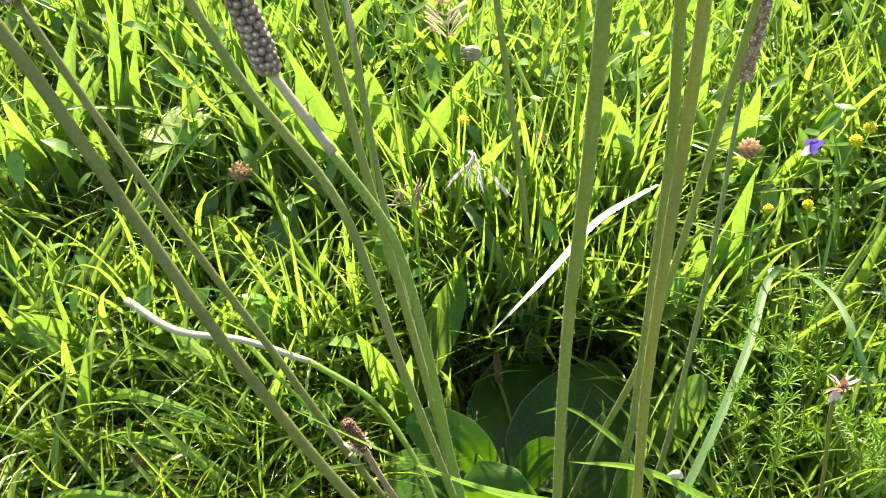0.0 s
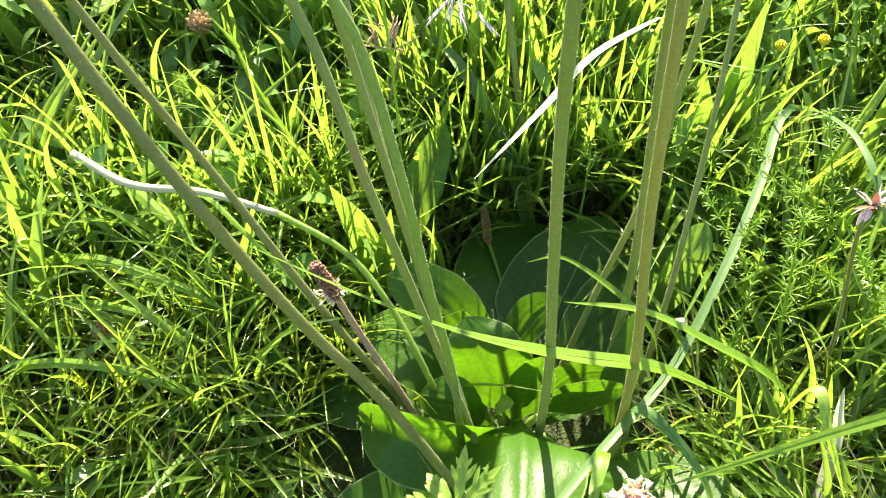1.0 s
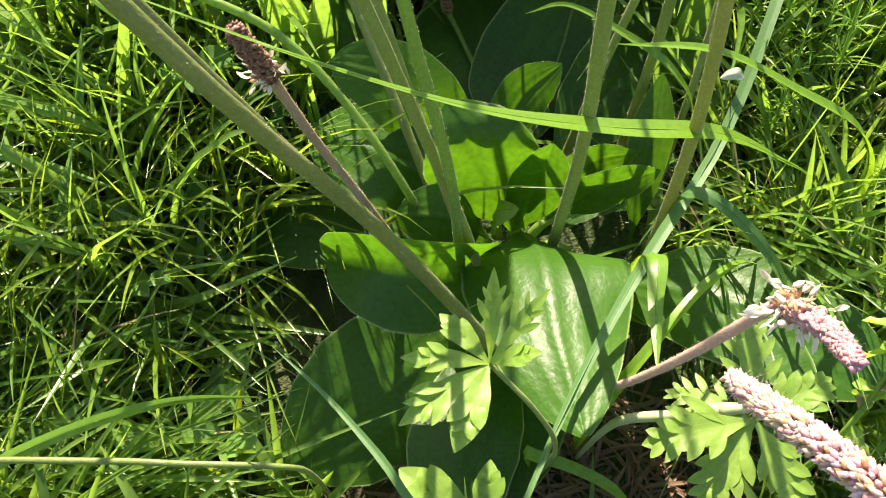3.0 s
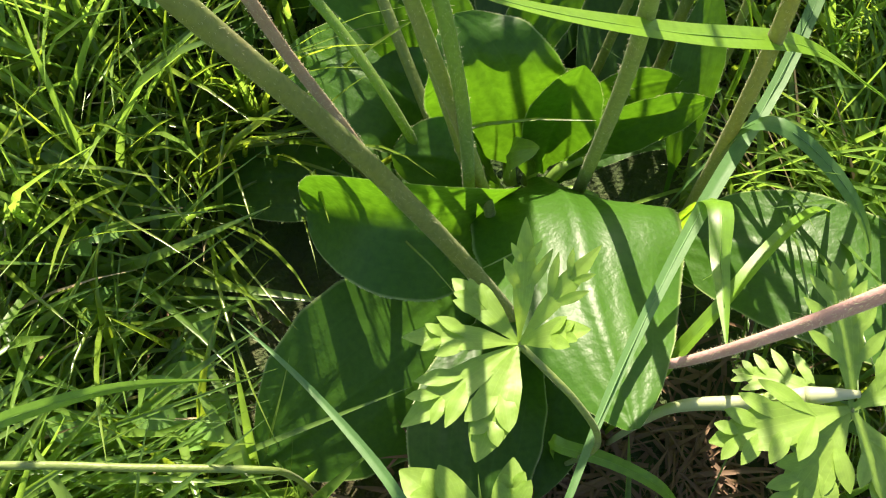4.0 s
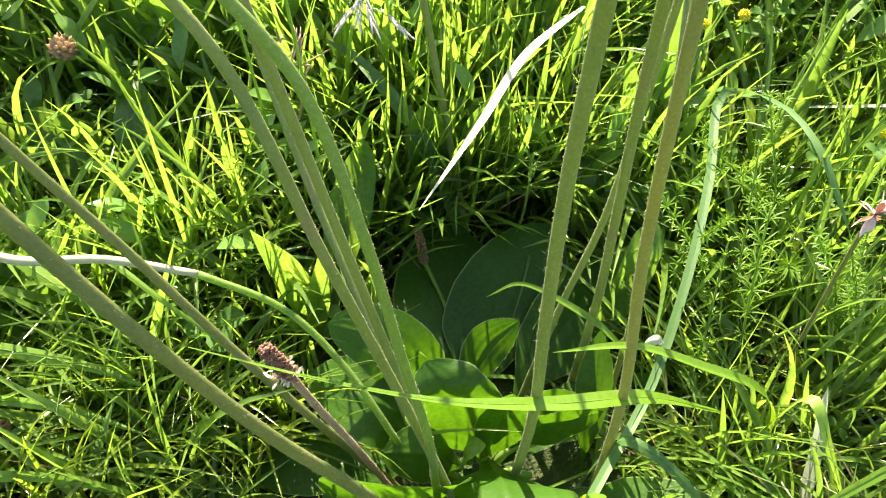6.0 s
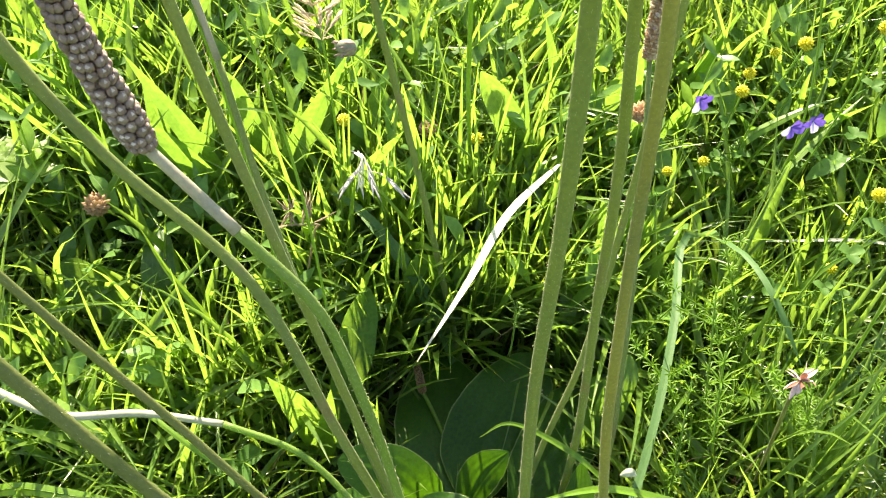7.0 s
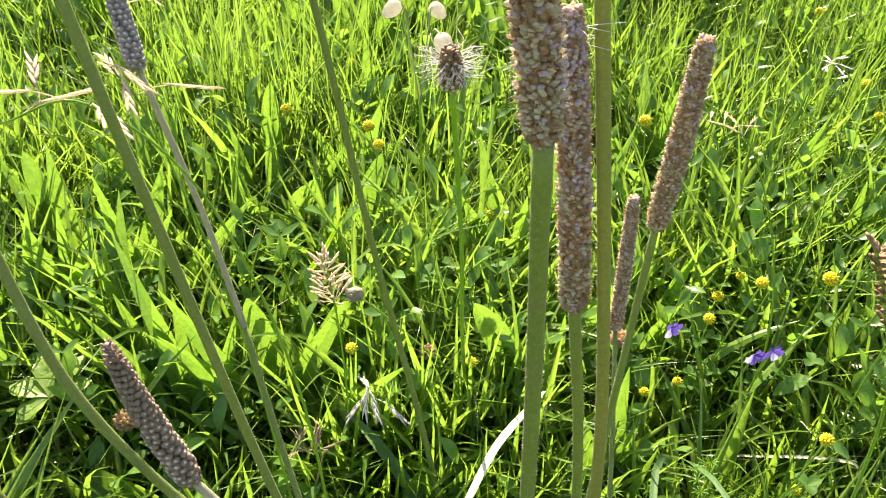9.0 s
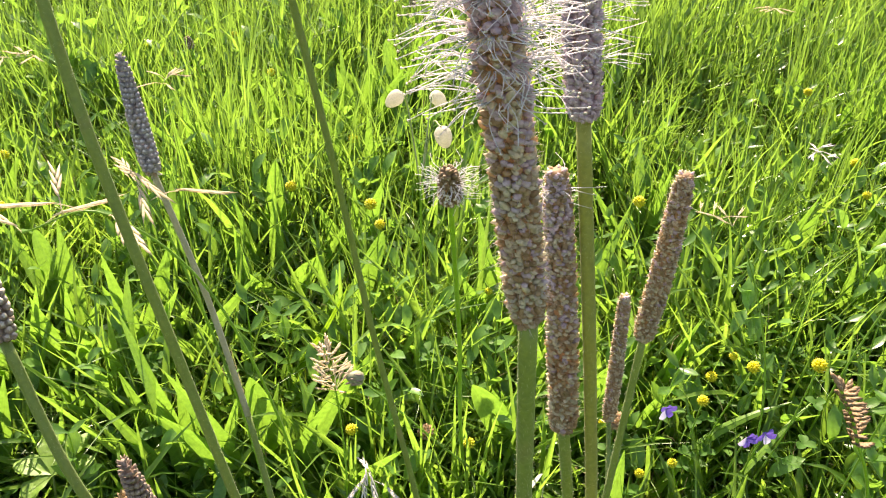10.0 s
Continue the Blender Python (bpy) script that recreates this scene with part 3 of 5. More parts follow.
rosette_leaf(plantain, [(0.039, 0.204, 0.004), (0.0425, 0.247, 0.0100), (0.0455, 0.2800, 0.0115), (0.049, 0.3120, 0.0135)], 0.0305, (0.0325, -0.0025, -0.0013), "large dark leaf in deep shade", 0.05, profile=BROAD)
rosette_leaf(plantain, [(0.045, 0.210, 0.003), (0.0575, 0.245, 0.0137), (0.0788, 0.2675, 0.0225), (0.1015, 0.2925, 0.0262)], 0.0248, (0.0237, -0.0044, -0.0013), "large bluish dark leaf in shade", 0.06, profile=BROAD)
rosette_leaf(plantain, [(0.037, 0.208, 0.012), (0.0487, 0.2212, 0.0362), (0.0637, 0.2237, 0.0537)], 0.0098, (0.0056, -0.0069, -0.0031), "small leaf striped by sun", 0.14)
rosette_leaf(plantain, [(0.056, 0.200, 0.003), (0.080, 0.225, 0.0125), (0.1025, 0.2437, 0.0175), (0.130, 0.2737, 0.020)], 0.0210, (0.0194, -0.0056, -0.005), "dark leaf behind the stalks", 0.08)
rosette_leaf(plantain, [(0.025, 0.195, 0.010), (0.005, 0.1975, 0.0362), (-0.0112, 0.205, 0.0438), (-0.030, 0.2215, 0.0380)], 0.0182, (-0.0081, -0.015, -0.0044), "broad leaf crossed by bright strips of sun", 0.08, profile=OVATE)
rosette_leaf(plantain, [(0.026, 0.184, 0.003), (-0.018, 0.191, 0.008), (-0.042, 0.194, 0.008), (-0.068, 0.201, 0.004)], 0.0150, (0.002, 0.038, 0.004), "low dark leaf in shade", 0.08)
rosette_leaf(plantain, [(0.056, 0.16, 0.006), (0.094, 0.132, 0.04), (0.123, 0.105, 0.05), (0.145, 0.091, 0.044)], 0.0215, (0.019, 0.049, 0.0), "broad pale leaf", 0.12)
rosette_leaf(plantain, [(0.030, 0.1787, 0.010), (0.015, 0.1775, 0.0337), (-0.0042, 0.1787, 0.041)], 0.0125, (-0.0031, -0.0081, -0.005), "small rounded leaf behind a stalk", 0.20, profile=OVATE)
rosette_leaf(plantain, [(0.038, 0.16, 0.004), (0.026, 0.12, 0.012), (0.016, 0.08, 0.01)], 0.021, (0.04, -0.004, 0.0), "", 0.05)
rosette_leaf(plantain, [(0.052, 0.165, 0.006), (0.084, 0.14, 0.026), (0.116, 0.12, 0.026)], 0.013, (0.02, 0.03, 0.0), "", 0.06)
rosette_leaf(plantain, [(0.034, 0.15, 0.003), (0.008, 0.106, 0.017), (-0.003, 0.068, 0.016)], 0.019, (0.036, -0.008, 0.0), "", 0.06)
rosette_leaf(plantain, [(0.035, 0.183, 0.010), (0.031, 0.179, 0.030), (0.039, 0.176, 0.037)], 0.0062, (0.006, 0.010, 0.003), "small pale crumpled leaf at the crown", 0.30, wave=0.25, material=m_lobed)
for tip, wide in (((0.118, 0.222, 0.010), 0.0036), ((0.112, 0.200, 0.014), 0.0040), ((0.092, 0.212, 0.008), 0.0034), ((0.100, 0.180, 0.012), 0.0030)):
    tip = np.array(tip)
    foot = np.array((0.050, 0.180, 0.006))
    rosette_leaf(plantain, [foot, (foot + tip) / 2 + (0, 0, 0.010), tip], wide, (0.01, -0.03, 0.006), "channelled leaf base", 0.35, profile=STRAP)
sh = Shape()
for k in range(9):
    a = k * 0.7 + 0.3
    p = np.array((0.037 + 0.008 * math.cos(a), 0.177 + 0.007 * math.sin(a), 0.0))
    tube(sh, [p, p + (0.008 * math.cos(a), 0.007 * math.sin(a), 0.012), p + (0.017 * math.cos(a), 0.015 * math.sin(a), 0.010)], 0.0024, 0.0016, 7, 4)
part("leaf_base", sh, m_stalk_green, plantain, "pale curled leaf bases at the crown")

S_C = [(0.051, 0.1668, 0.012), (0.0478, 0.1608, 0.0955), (0.043, 0.1614, 0.1619), (0.0383, 0.16, 0.2293), (0.0356, 0.1575, 0.2974), (0.0312, 0.1566, 0.3678), (0.0246, 0.1523, 0.4376)]
S_D = [(0.090, 0.208, 0.0), (0.0893, 0.2093, 0.0805), (0.0846, 0.2086, 0.1392), (0.0787, 0.2071, 0.1969), (0.0722, 0.2021, 0.2528), (0.0632, 0.1959, 0.3063), (0.0534, 0.1918, 0.359)]
S_E = [(0.083, 0.153, 0.006), (0.0808, 0.161, 0.0978), (0.0746, 0.1725, 0.1705), (0.0696, 0.1796, 0.2439), (0.0647, 0.1841, 0.3151), (0.0573, 0.191, 0.3819), (0.0498, 0.2009, 0.4476)]
S_F = [(0.064, 0.206, 0.0), (0.0794, 0.2198, 0.0653), (0.0907, 0.2261, 0.1182), (0.0952, 0.2316, 0.1725), (0.0978, 0.2356, 0.2273), (0.0992, 0.2385, 0.2826), (0.1008, 0.2418, 0.338)]
S_G = [(0.099, 0.186, 0.0), (0.1089, 0.2102, 0.0681), (0.1145, 0.23, 0.1082), (0.1205, 0.2525, 0.1469), (0.1261, 0.2782, 0.1835), (0.1317, 0.3058, 0.2189)]
S_A = [(0.030, 0.122, 0.010), (0.0134, 0.123, 0.0634), (-0.0123, 0.1328, 0.1199), (-0.0374, 0.1372, 0.1711), (-0.0618, 0.1473, 0.2205), (-0.0843, 0.16, 0.2684), (-0.1052, 0.1715, 0.3171), (-0.1293, 0.1809, 0.3653)]
S_A2 = [(0.008, 0.170, 0.0), (-0.0263, 0.1913, 0.0461), (-0.0549, 0.2093, 0.0889), (-0.0811, 0.226, 0.1337), (-0.1073, 0.2403, 0.1798), (-0.1316, 0.2533, 0.2278), (-0.1552, 0.2674, 0.2764)]
S_L = [(0.022, 0.156, 0.008), (0.0196, 0.1569, 0.0419), (0.0024, 0.1666, 0.1121), (-0.0167, 0.1817, 0.1778), (-0.0351, 0.2021, 0.2357), (-0.0651, 0.2168, 0.2779), (-0.0841, 0.2281, 0.3181), (-0.096, 0.2453, 0.3656)]
S_R = [(0.016, 0.157, 0.006), (0.0145, 0.1574, 0.0385), (0.0103, 0.1604, 0.092), (0.0017, 0.1672, 0.1439), (-0.0061, 0.1759, 0.1927), (-0.0169, 0.1885, 0.2348), (-0.0352, 0.1987, 0.2624), (-0.0536, 0.2109, 0.2843)]
S_M = [(0.023, 0.163, 0.004), (0.0191, 0.1662, 0.0296), (0.0003, 0.1894, 0.1087), (-0.0179, 0.2106, 0.1885), (-0.0354, 0.2287, 0.2692), (-0.0505, 0.2447, 0.3512), (-0.0639, 0.2588, 0.4339), (-0.072, 0.2759, 0.5173)]
S_N = [(0.022, 0.168, 0.004), (0.0151, 0.1748, 0.0217), (-0.0019, 0.2245, 0.0636), (-0.0194, 0.2709, 0.1078), (-0.0335, 0.3115, 0.1571), (-0.0439, 0.3437, 0.2133), (-0.0564, 0.3668, 0.2743), (-0.0713, 0.3819, 0.3357)]
S_ROD = [(0.010, 0.182, 0.004), (0.0013, 0.1834, 0.044), (-0.015, 0.2064, 0.0684), (-0.0355, 0.2252, 0.088), (-0.0653, 0.2387, 0.1), (-0.099, 0.2483, 0.1042), (-0.1339, 0.2551, 0.1029), (-0.1629, 0.2723, 0.1058)]

top = stalk(S_C, 0.00202, 0.00168, plantain, m_stalk, "tall olive hairy stalk")
C_SPIKE = [(0.0246, 0.1523, 0.4376), (0.0154, 0.1466, 0.4829), (0.0052, 0.1438, 0.5279)]
seed_spike(C_SPIKE, 0.0033, top, "long spike in fruit, brown below and pinkish above", 48, 0.8)
filaments(C_SPIKE, 0.0043, top, 620, 0.52, 1.0, 0.0085)
top = stalk(S_D, 0.00193, 0.00160, plantain, m_stalk, "tall olive hairy stalk")
D_SPIKE = [(0.0534, 0.1918, 0.359), (0.0495, 0.196, 0.398), (0.0456, 0.2016, 0.4346)]
seed_spike(D_SPIKE, 0.0038, top, "brown spike in fruit with a few lilac threads at its tip", 36, 0.3)
filaments(D_SPIKE, 0.0035, top, 16, 0.92, 1.0, 0.008)
top = stalk(S_E, 0.0020, 0.0016, plantain, m_stalk_yellow, "tall yellowish green stalk")
E_SPIKE = [(0.0498, 0.2009, 0.4476), (0.045, 0.206, 0.489), (0.040, 0.212, 0.528)]
seed_spike(E_SPIKE, 0.0038, top, "pinkish flowering spike with long lilac threads", 36, 1.0)
filaments(E_SPIKE, 0.0044, top, 560, 0.16, 1.0, 0.0090)
top = stalk(S_F, 0.00160, 0.00134, plantain, m_stalk, "slender olive stalk")
seed_spike([(0.1008, 0.2418, 0.338), (0.1015, 0.241, 0.372), (0.1002, 0.2389, 0.4056)], 0.0037, top, "tan brown spike in fruit, leaning", 34, 0.15)
top = stalk(S_G, 0.00143, 0.00109, plantain, m_stalk, "thin greyish stalk")
seed_spike([(0.1317, 0.3058, 0.2189), (0.132, 0.311, 0.256), (0.131, 0.3147, 0.2918)], 0.0033, top, "small brown spike in fruit", 32, 0.1)
top = stalk(S_A, 0.00193, 0.00176, plantain, m_stalk_brown, "leaning brownish hairy stalk", 420)
bud_spike([(-0.1293, 0.1809, 0.3653), (-0.140, 0.186, 0.390), (-0.149, 0.191, 0.415)], 0.0045, 0.0018, top)
top = stalk(S_A2, 0.00185, 0.00168, plantain, m_stalk_brown, "leaning brownish hairy stalk", 420)
bud_spike([(-0.1552, 0.2674, 0.2764), (-0.166, 0.274, 0.300), (-0.176, 0.280, 0.324)], 0.0045, 0.0018, top)
top = stalk(S_L, 0.00170, 0.00160, plantain, m_stalk, "thick olive green hairy stalk", 350)
bud_spike([(-0.096, 0.2453, 0.3656), (-0.101, 0.256, 0.392), (-0.106, 0.266, 0.418)], 0.0045, 0.0018, top)
top = stalk(S_R[:7], 0.00165, 0.00158, plantain, m_stalk_fresh, "curving bright green stalk")
top = stalk(S_R[6:], 0.00166, 0.00150, top, m_stalk_lilac, "greyish lilac neck below the spike", 0, name="stalk_neck")
bud_spike([(-0.0536, 0.2109, 0.2843), (-0.0605, 0.2125, 0.314), (-0.0640, 0.2115, 0.3465)], 0.0038, 0.0012, top, label="purple-brown spike of closed buds", rows=24)
top = stalk(S_M, 0.00165, 0.00155, plantain, m_stalk, "very tall olive stalk")
bud_spike([(-0.072, 0.2759, 0.5173), (-0.074, 0.284, 0.545), (-0.075, 0.291, 0.572)], 0.0045, 0.0018, top)
top = stalk(S_N[:6], 0.00185, 0.00155, plantain, m_stalk, "tall olive stalk turning greyish lilac above")
top = stalk(S_N[5:], 0.00155, 0.00143, top, m_stalk_lilac, "greyish lilac neck below the spike", 0, name="stalk_neck")
bud_spike([(-0.0713, 0.3819, 0.3357), (-0.0745, 0.389, 0.362), (-0.0768, 0.395, 0.3847)], 0.0040, 0.0014, top, m_bud_silver, label="greyish purple spike of closed buds", rows=22, rim=m_bud_pale)
florets((-0.0713, 0.3819, 0.3362), 0.0040, top, 30)
rod = stalk(S_ROD[:5], 0.0014, 0.0015, plantain, m_stalk_green, "light green stalk arching over to a bleached end", 300)
stalk(S_ROD[4:], 0.0015, 0.0020, rod, m_stalk_pale, "bleached withered end", 160, name="stalk_end", long=0.0010)

top = stalk([(0.004, 0.166, 0.004), (-0.0085, 0.1720, 0.043), (-0.0185, 0.1758, 0.072), (-0.0262, 0.1765, 0.0975), (-0.0329, 0.1754, 0.1269)], 0.0013, 0.0014, plantain, m_stalk_rust, "short reddish stalk", 250)
seed_spike([(-0.0329, 0.1754, 0.1269), (-0.0355, 0.1750, 0.137), (-0.0382, 0.1746, 0.147)], 0.0025, top, "dark red bud spike with cream florets at its base", 11, skins=[m_redbud, m_dead, m_brownbud, m_redbud], threads=160)
florets((-0.0337, 0.1752, 0.1292), 0.0042, top, 60)
top = stalk([(0.045, 0.228, 0.008), (0.0413, 0.252, 0.0120), (0.0375, 0.272, 0.0135), (0.0334, 0.2868, 0.0170)], 0.0012, 0.0011, plantain, m_stalk_green, "thin light green stalk", 60)
bud_spike([(0.0334, 0.2868, 0.0165), (0.0318, 0.2890, 0.030), (0.0300, 0.2905, 0.0430)], 0.0022, 0.0008, top, m_brownbud, "small olive-brown young bud", 13, rim=m_stalk_brown)
top = stalk([(0.047, 0.114, 0.020), (0.0500, 0.1020, 0.060), (0.0555, 0.0950, 0.105), (0.0590, 0.0900, 0.150)], 0.0011, 0.0013, plantain, m_stalk_pink, "reddish stalk bent over at its end", 260)
seed_spike([(0.0590, 0.0900, 0.150), (0.0596, 0.0805, 0.161), (0.0563, 0.0715, 0.171)], 0.0015, top, "nodding dark pink bud spike with withered florets", 13, skins=[m_pinkbud, m_pinkbud, m_redbud, m_dead], threads=40)
florets((0.0594, 0.0875, 0.1530), 0.0056, top, 90)
near_spike = stalk([(0.060, 0.030, 0.020), (0.052, 0.020, 0.110), (0.045, 0.018, 0.190), (0.036, 0.034, 0.222)], 0.0018, 0.0016, plantain, m_stalk_pink, "reddish stalk", 200)
seed_spike([(0.036, 0.034, 0.222), (0.0265, 0.0520, 0.2140), (0.0232, 0.0655, 0.2015)], 0.0017, near_spike, "pale pink flowering spike", 32, 0.7, skins=[m_husk, m_pink_pale, m_pinkbud, m_husk_pale], threads=400)

# ---- single grass blades ----


def blade(points, half, across, material, label, fold=0.25, profile=STRAP, twist=0.0, name="grass_blade"):
    """One long grass leaf: the blade, and the keel along its underside."""
    ob = thing(name, (points[0][0], points[0][1], 0.0), label, "grass blade", "single grass blades")
    sh = leaf(Shape(), points, half, across, profile, fold, 0, 0.05, 0, nv=9, nu=44, twist=twist)
    grid = sh.v[0].reshape(44, 9, 3)
    part("blade", sh, material, ob)
    keel = Shape()
    tube(keel, grid[0:42:3, 4] - (0, 0, 0.0001), half * 0.11, half * 0.05, 5, 2)
    part("keel", keel, material, ob)
    return ob


blade([(0.160, 0.170, 0.0), (0.145, 0.168, 0.040), (0.1221, 0.1662, 0.0642), (0.0908, 0.1622, 0.0926), (0.054, 0.1571, 0.1116), (0.0165, 0.1553, 0.1304), (-0.0199, 0.158, 0.1516), (-0.0548, 0.1627, 0.1742)], 0.0033, (0, 0.96, -0.15), m_blade_bright, "long bright green blade arching across the plantain", 0.09, ((0, 0.2, 0.3, 0.42, 0.5, 0.62, 0.75, 1), (0.25, 0.3, 0.5, 0.95, 1, 0.8, 0.3, 0.05)))
blade([(0.0, 0.050, 0.0), (0.0067, 0.0611, 0.0661), (0.0349, 0.0997, 0.0680), (0.069, 0.1389, 0.0645), (0.104, 0.175, 0.0634), (0.132, 0.2155, 0.0778), (0.158, 0.2608, 0.087), (0.1850, 0.3120, 0.0890), (0.2048, 0.2949, 0.096), (0.2072, 0.2608, 0.0998), (0.2137, 0.2275, 0.080)], 0.0023, (0.8, -0.6, 0.1), m_blade_blue, "long bluish grass blade, slanting and bent over", 0.12, ((0, 0.08, 0.2, 0.35, 0.6, 0.8, 0.95, 1), (0.15, 0.2, 0.38, 0.85, 0.9, 1, 0.7, 0.1)))
blade([(0.073, 0.150, 0.0), (0.0703, 0.1393, 0.066), (0.0632, 0.1193, 0.0745), (0.0567, 0.0988, 0.078)], 0.0035, (1, -0.2, 0.1), m_blade_bright, "short yellow-green grass blade", 0.2)
blade([(0.170, 0.165, 0.0), (0.158, 0.163, 0.050), (0.1383, 0.1621, 0.0834), (0.11, 0.1647, 0.1054), (0.0804, 0.1667, 0.1257), (0.0486, 0.1616, 0.1407)], 0.0028, (0, 0.96, -0.1), m_blade_bright, "green grass blade bending over", 0.25)
blade([(0.108, 0.190, 0.0), (0.105, 0.194, 0.050), (0.0929, 0.2007, 0.0735), (0.0777, 0.214, 0.0795), (0.0598, 0.2211, 0.0876), (0.0429, 0.2123, 0.096)], 0.0016, (0, 0.9, 0.4), m_blade_bright, "curved grass blade with a hooked tip", 0.25)
blade([(-0.004, 0.045, 0.0), (-0.0090, 0.065, 0.070), (-0.0162, 0.080, 0.0825), (-0.0213, 0.090, 0.0825), (-0.0325, 0.1075, 0.080), (-0.046, 0.125, 0.0770)], 0.0013, (0.8, 0.5, 0.2), m_blade_blue, "slanting bluish green grass blade", 0.3)
blade([(0.130, 0.362, 0.0), (0.128, 0.360, 0.090), (0.1250, 0.3572, 0.1120), (0.118, 0.3506, 0.1165), (0.0821, 0.3167, 0.1233), (0.053, 0.2797, 0.1213), (0.0216, 0.2446, 0.1141)], 0.0029, (0.75, -0.55, 0.35), m_blade_pale, "bleached pale grass blade catching the sun", 0.15, ((0, 0.42, 0.47, 0.6, 0.8, 1), (0.10, 0.12, 0.6, 1, 0.75, 0.05)))
blade([(0.060, 0.300, 0.0), (0.048, 0.318, 0.040), (0.035, 0.335, 0.068), (0.014, 0.372, 0.080), (-0.003, 0.400, 0.074)], 0.0042, (0.8, 0.5, 0.2), m_blade_blue, "greyish green grass blade bent to the ground", 0.3)
blade([(0.250, 0.135, 0.0), (0.240, 0.132, 0.110), (0.2125, 0.1266, 0.1555), (0.1628, 0.1132, 0.1624), (0.1129, 0.1008, 0.1607), (0.0637, 0.0887, 0.153)], 0.0026, (-0.2, 0.8, 0.5), m_blade_bright, "broad green grass blade leaning away", 0.25)
blade([(-0.016, 0.300, 0.0), (-0.050, 0.300, 0.040), (-0.085, 0.330, 0.085), (-0.100, 0.350, 0.115)], 0.0022, (0.8, 0.4, 0.3), m_blade_bright, "narrow green grass blade", 0.25)

blade([(0.046, 0.098, 0.0), (0.052, 0.103, 0.045), (0.064, 0.112, 0.064), (0.080, 0.124, 0.068), (0.098, 0.134, 0.060), (0.115, 0.140, 0.040)], 0.0022, (0.3, -0.6, 0.5), m_blade_bright, "short bright grass blade lying over a leaf", 0.3)

blade([(0.030, 0.092, 0.0), (0.0235, 0.0935, 0.030), (0.026, 0.0905, 0.036), (0.0375, 0.0845, 0.036), (0.0500, 0.0760, 0.030), (0.060, 0.065, 0.012)], 0.0020, (0.3, 0.7, 0.3), m_blade_bright, "small curved grass blade under the leaves", 0.3)

blade([(-0.200, 0.262, 0.0), (-0.190, 0.258, 0.035), (-0.1646, 0.2495, 0.055), (-0.1164, 0.2305, 0.055), (-0.0922, 0.2195, 0.045)], 0.0030, (0.2, 0.8, 0.3), m_blade_bright, "long green grass blade lying over", 0.25)
blade([(-0.175, 0.310, 0.0), (-0.170, 0.305, 0.040), (-0.1532, 0.2907, 0.060), (-0.1292, 0.2681, 0.060), (-0.1127, 0.2558, 0.050)], 0.0034, (0.6, 0.6, 0.2), m_blade_bright, "broad light green grass blade lying over", 0.2)
blade([(-0.124, 0.197, 0.0), (-0.1219, 0.1986, 0.030), (-0.113, 0.2039, 0.050), (-0.1049, 0.2102, 0.065)], 0.0019, (0.9, -0.2, 0.2), m_blade_blue, "short upright bluish grass blade", 0.25)
blade([(-0.190, 0.240, 0.0), (-0.175, 0.233, 0.038), (-0.1498, 0.2238, 0.050), (-0.1215, 0.2131, 0.050), (-0.0948, 0.2001, 0.045)], 0.0022, (0.3, 0.8, 0.3), m_blade_bright, "green grass blade lying over", 0.3)
blade([(-0.113, 0.231, 0.0), (-0.1112, 0.2337, 0.040), (-0.1055, 0.2407, 0.060), (-0.0993, 0.2482, 0.075)], 0.0022, (0.9, -0.3, 0.1), m_blade_blue, "upright bluish grass blade", 0.25)
blade([(-0.122, 0.285, 0.0), (-0.115, 0.276, 0.065), (-0.1028, 0.2613, 0.085), (-0.0826, 0.2394, 0.085), (-0.0647, 0.225, 0.075), (-0.052, 0.214, 0.060)], 0.0014, (0.7, 0.6, 0.3), m_blade_bright, "thin yellow-green grass blade", 0.2)
blade([(0.1445, 0.156, 0.0), (0.146, 0.152, 0.080), (0.148, 0.1474, 0.100), (0.1515, 0.1337, 0.090), (0.1643, 0.1181, 0.060)], 0.0024, (0.9, 0.3, 0.2), m_lobed, "light green bent grass blade", 0.15, ((0, 0.4, 0.5, 0.65, 0.85, 1), (0.1, 0.15, 0.9, 1, 0.5, 0.1)))
blade([(0.080, 0.162, 0.0), (0.0825, 0.158, 0.055), (0.0866, 0.1531, 0.075), (0.100, 0.1417, 0.070), (0.1129, 0.1281, 0.055), (0.122, 0.118, 0.030)], 0.0023, (0.7, 0.6, 0.3), m_blade_blue, "grey-green grass blade bent over the rosette", 0.15)
blade([(-0.210, 0.205, 0.0), (-0.200, 0.202, 0.030), (-0.170, 0.195, 0.048), (-0.135, 0.190, 0.046), (-0.105, 0.182, 0.030)], 0.0024, (0.2, 0.8, 0.4), m_blade_bright, "green grass blade lying over", 0.3)
blade([(-0.160, 0.105, 0.0), (-0.140, 0.108, 0.046), (-0.110, 0.114, 0.060), (-0.080, 0.120, 0.056), (-0.055, 0.122, 0.040)], 0.0020, (0.2, 0.8, 0.4), m_blade_bright, "green grass blade lying over", 0.3)

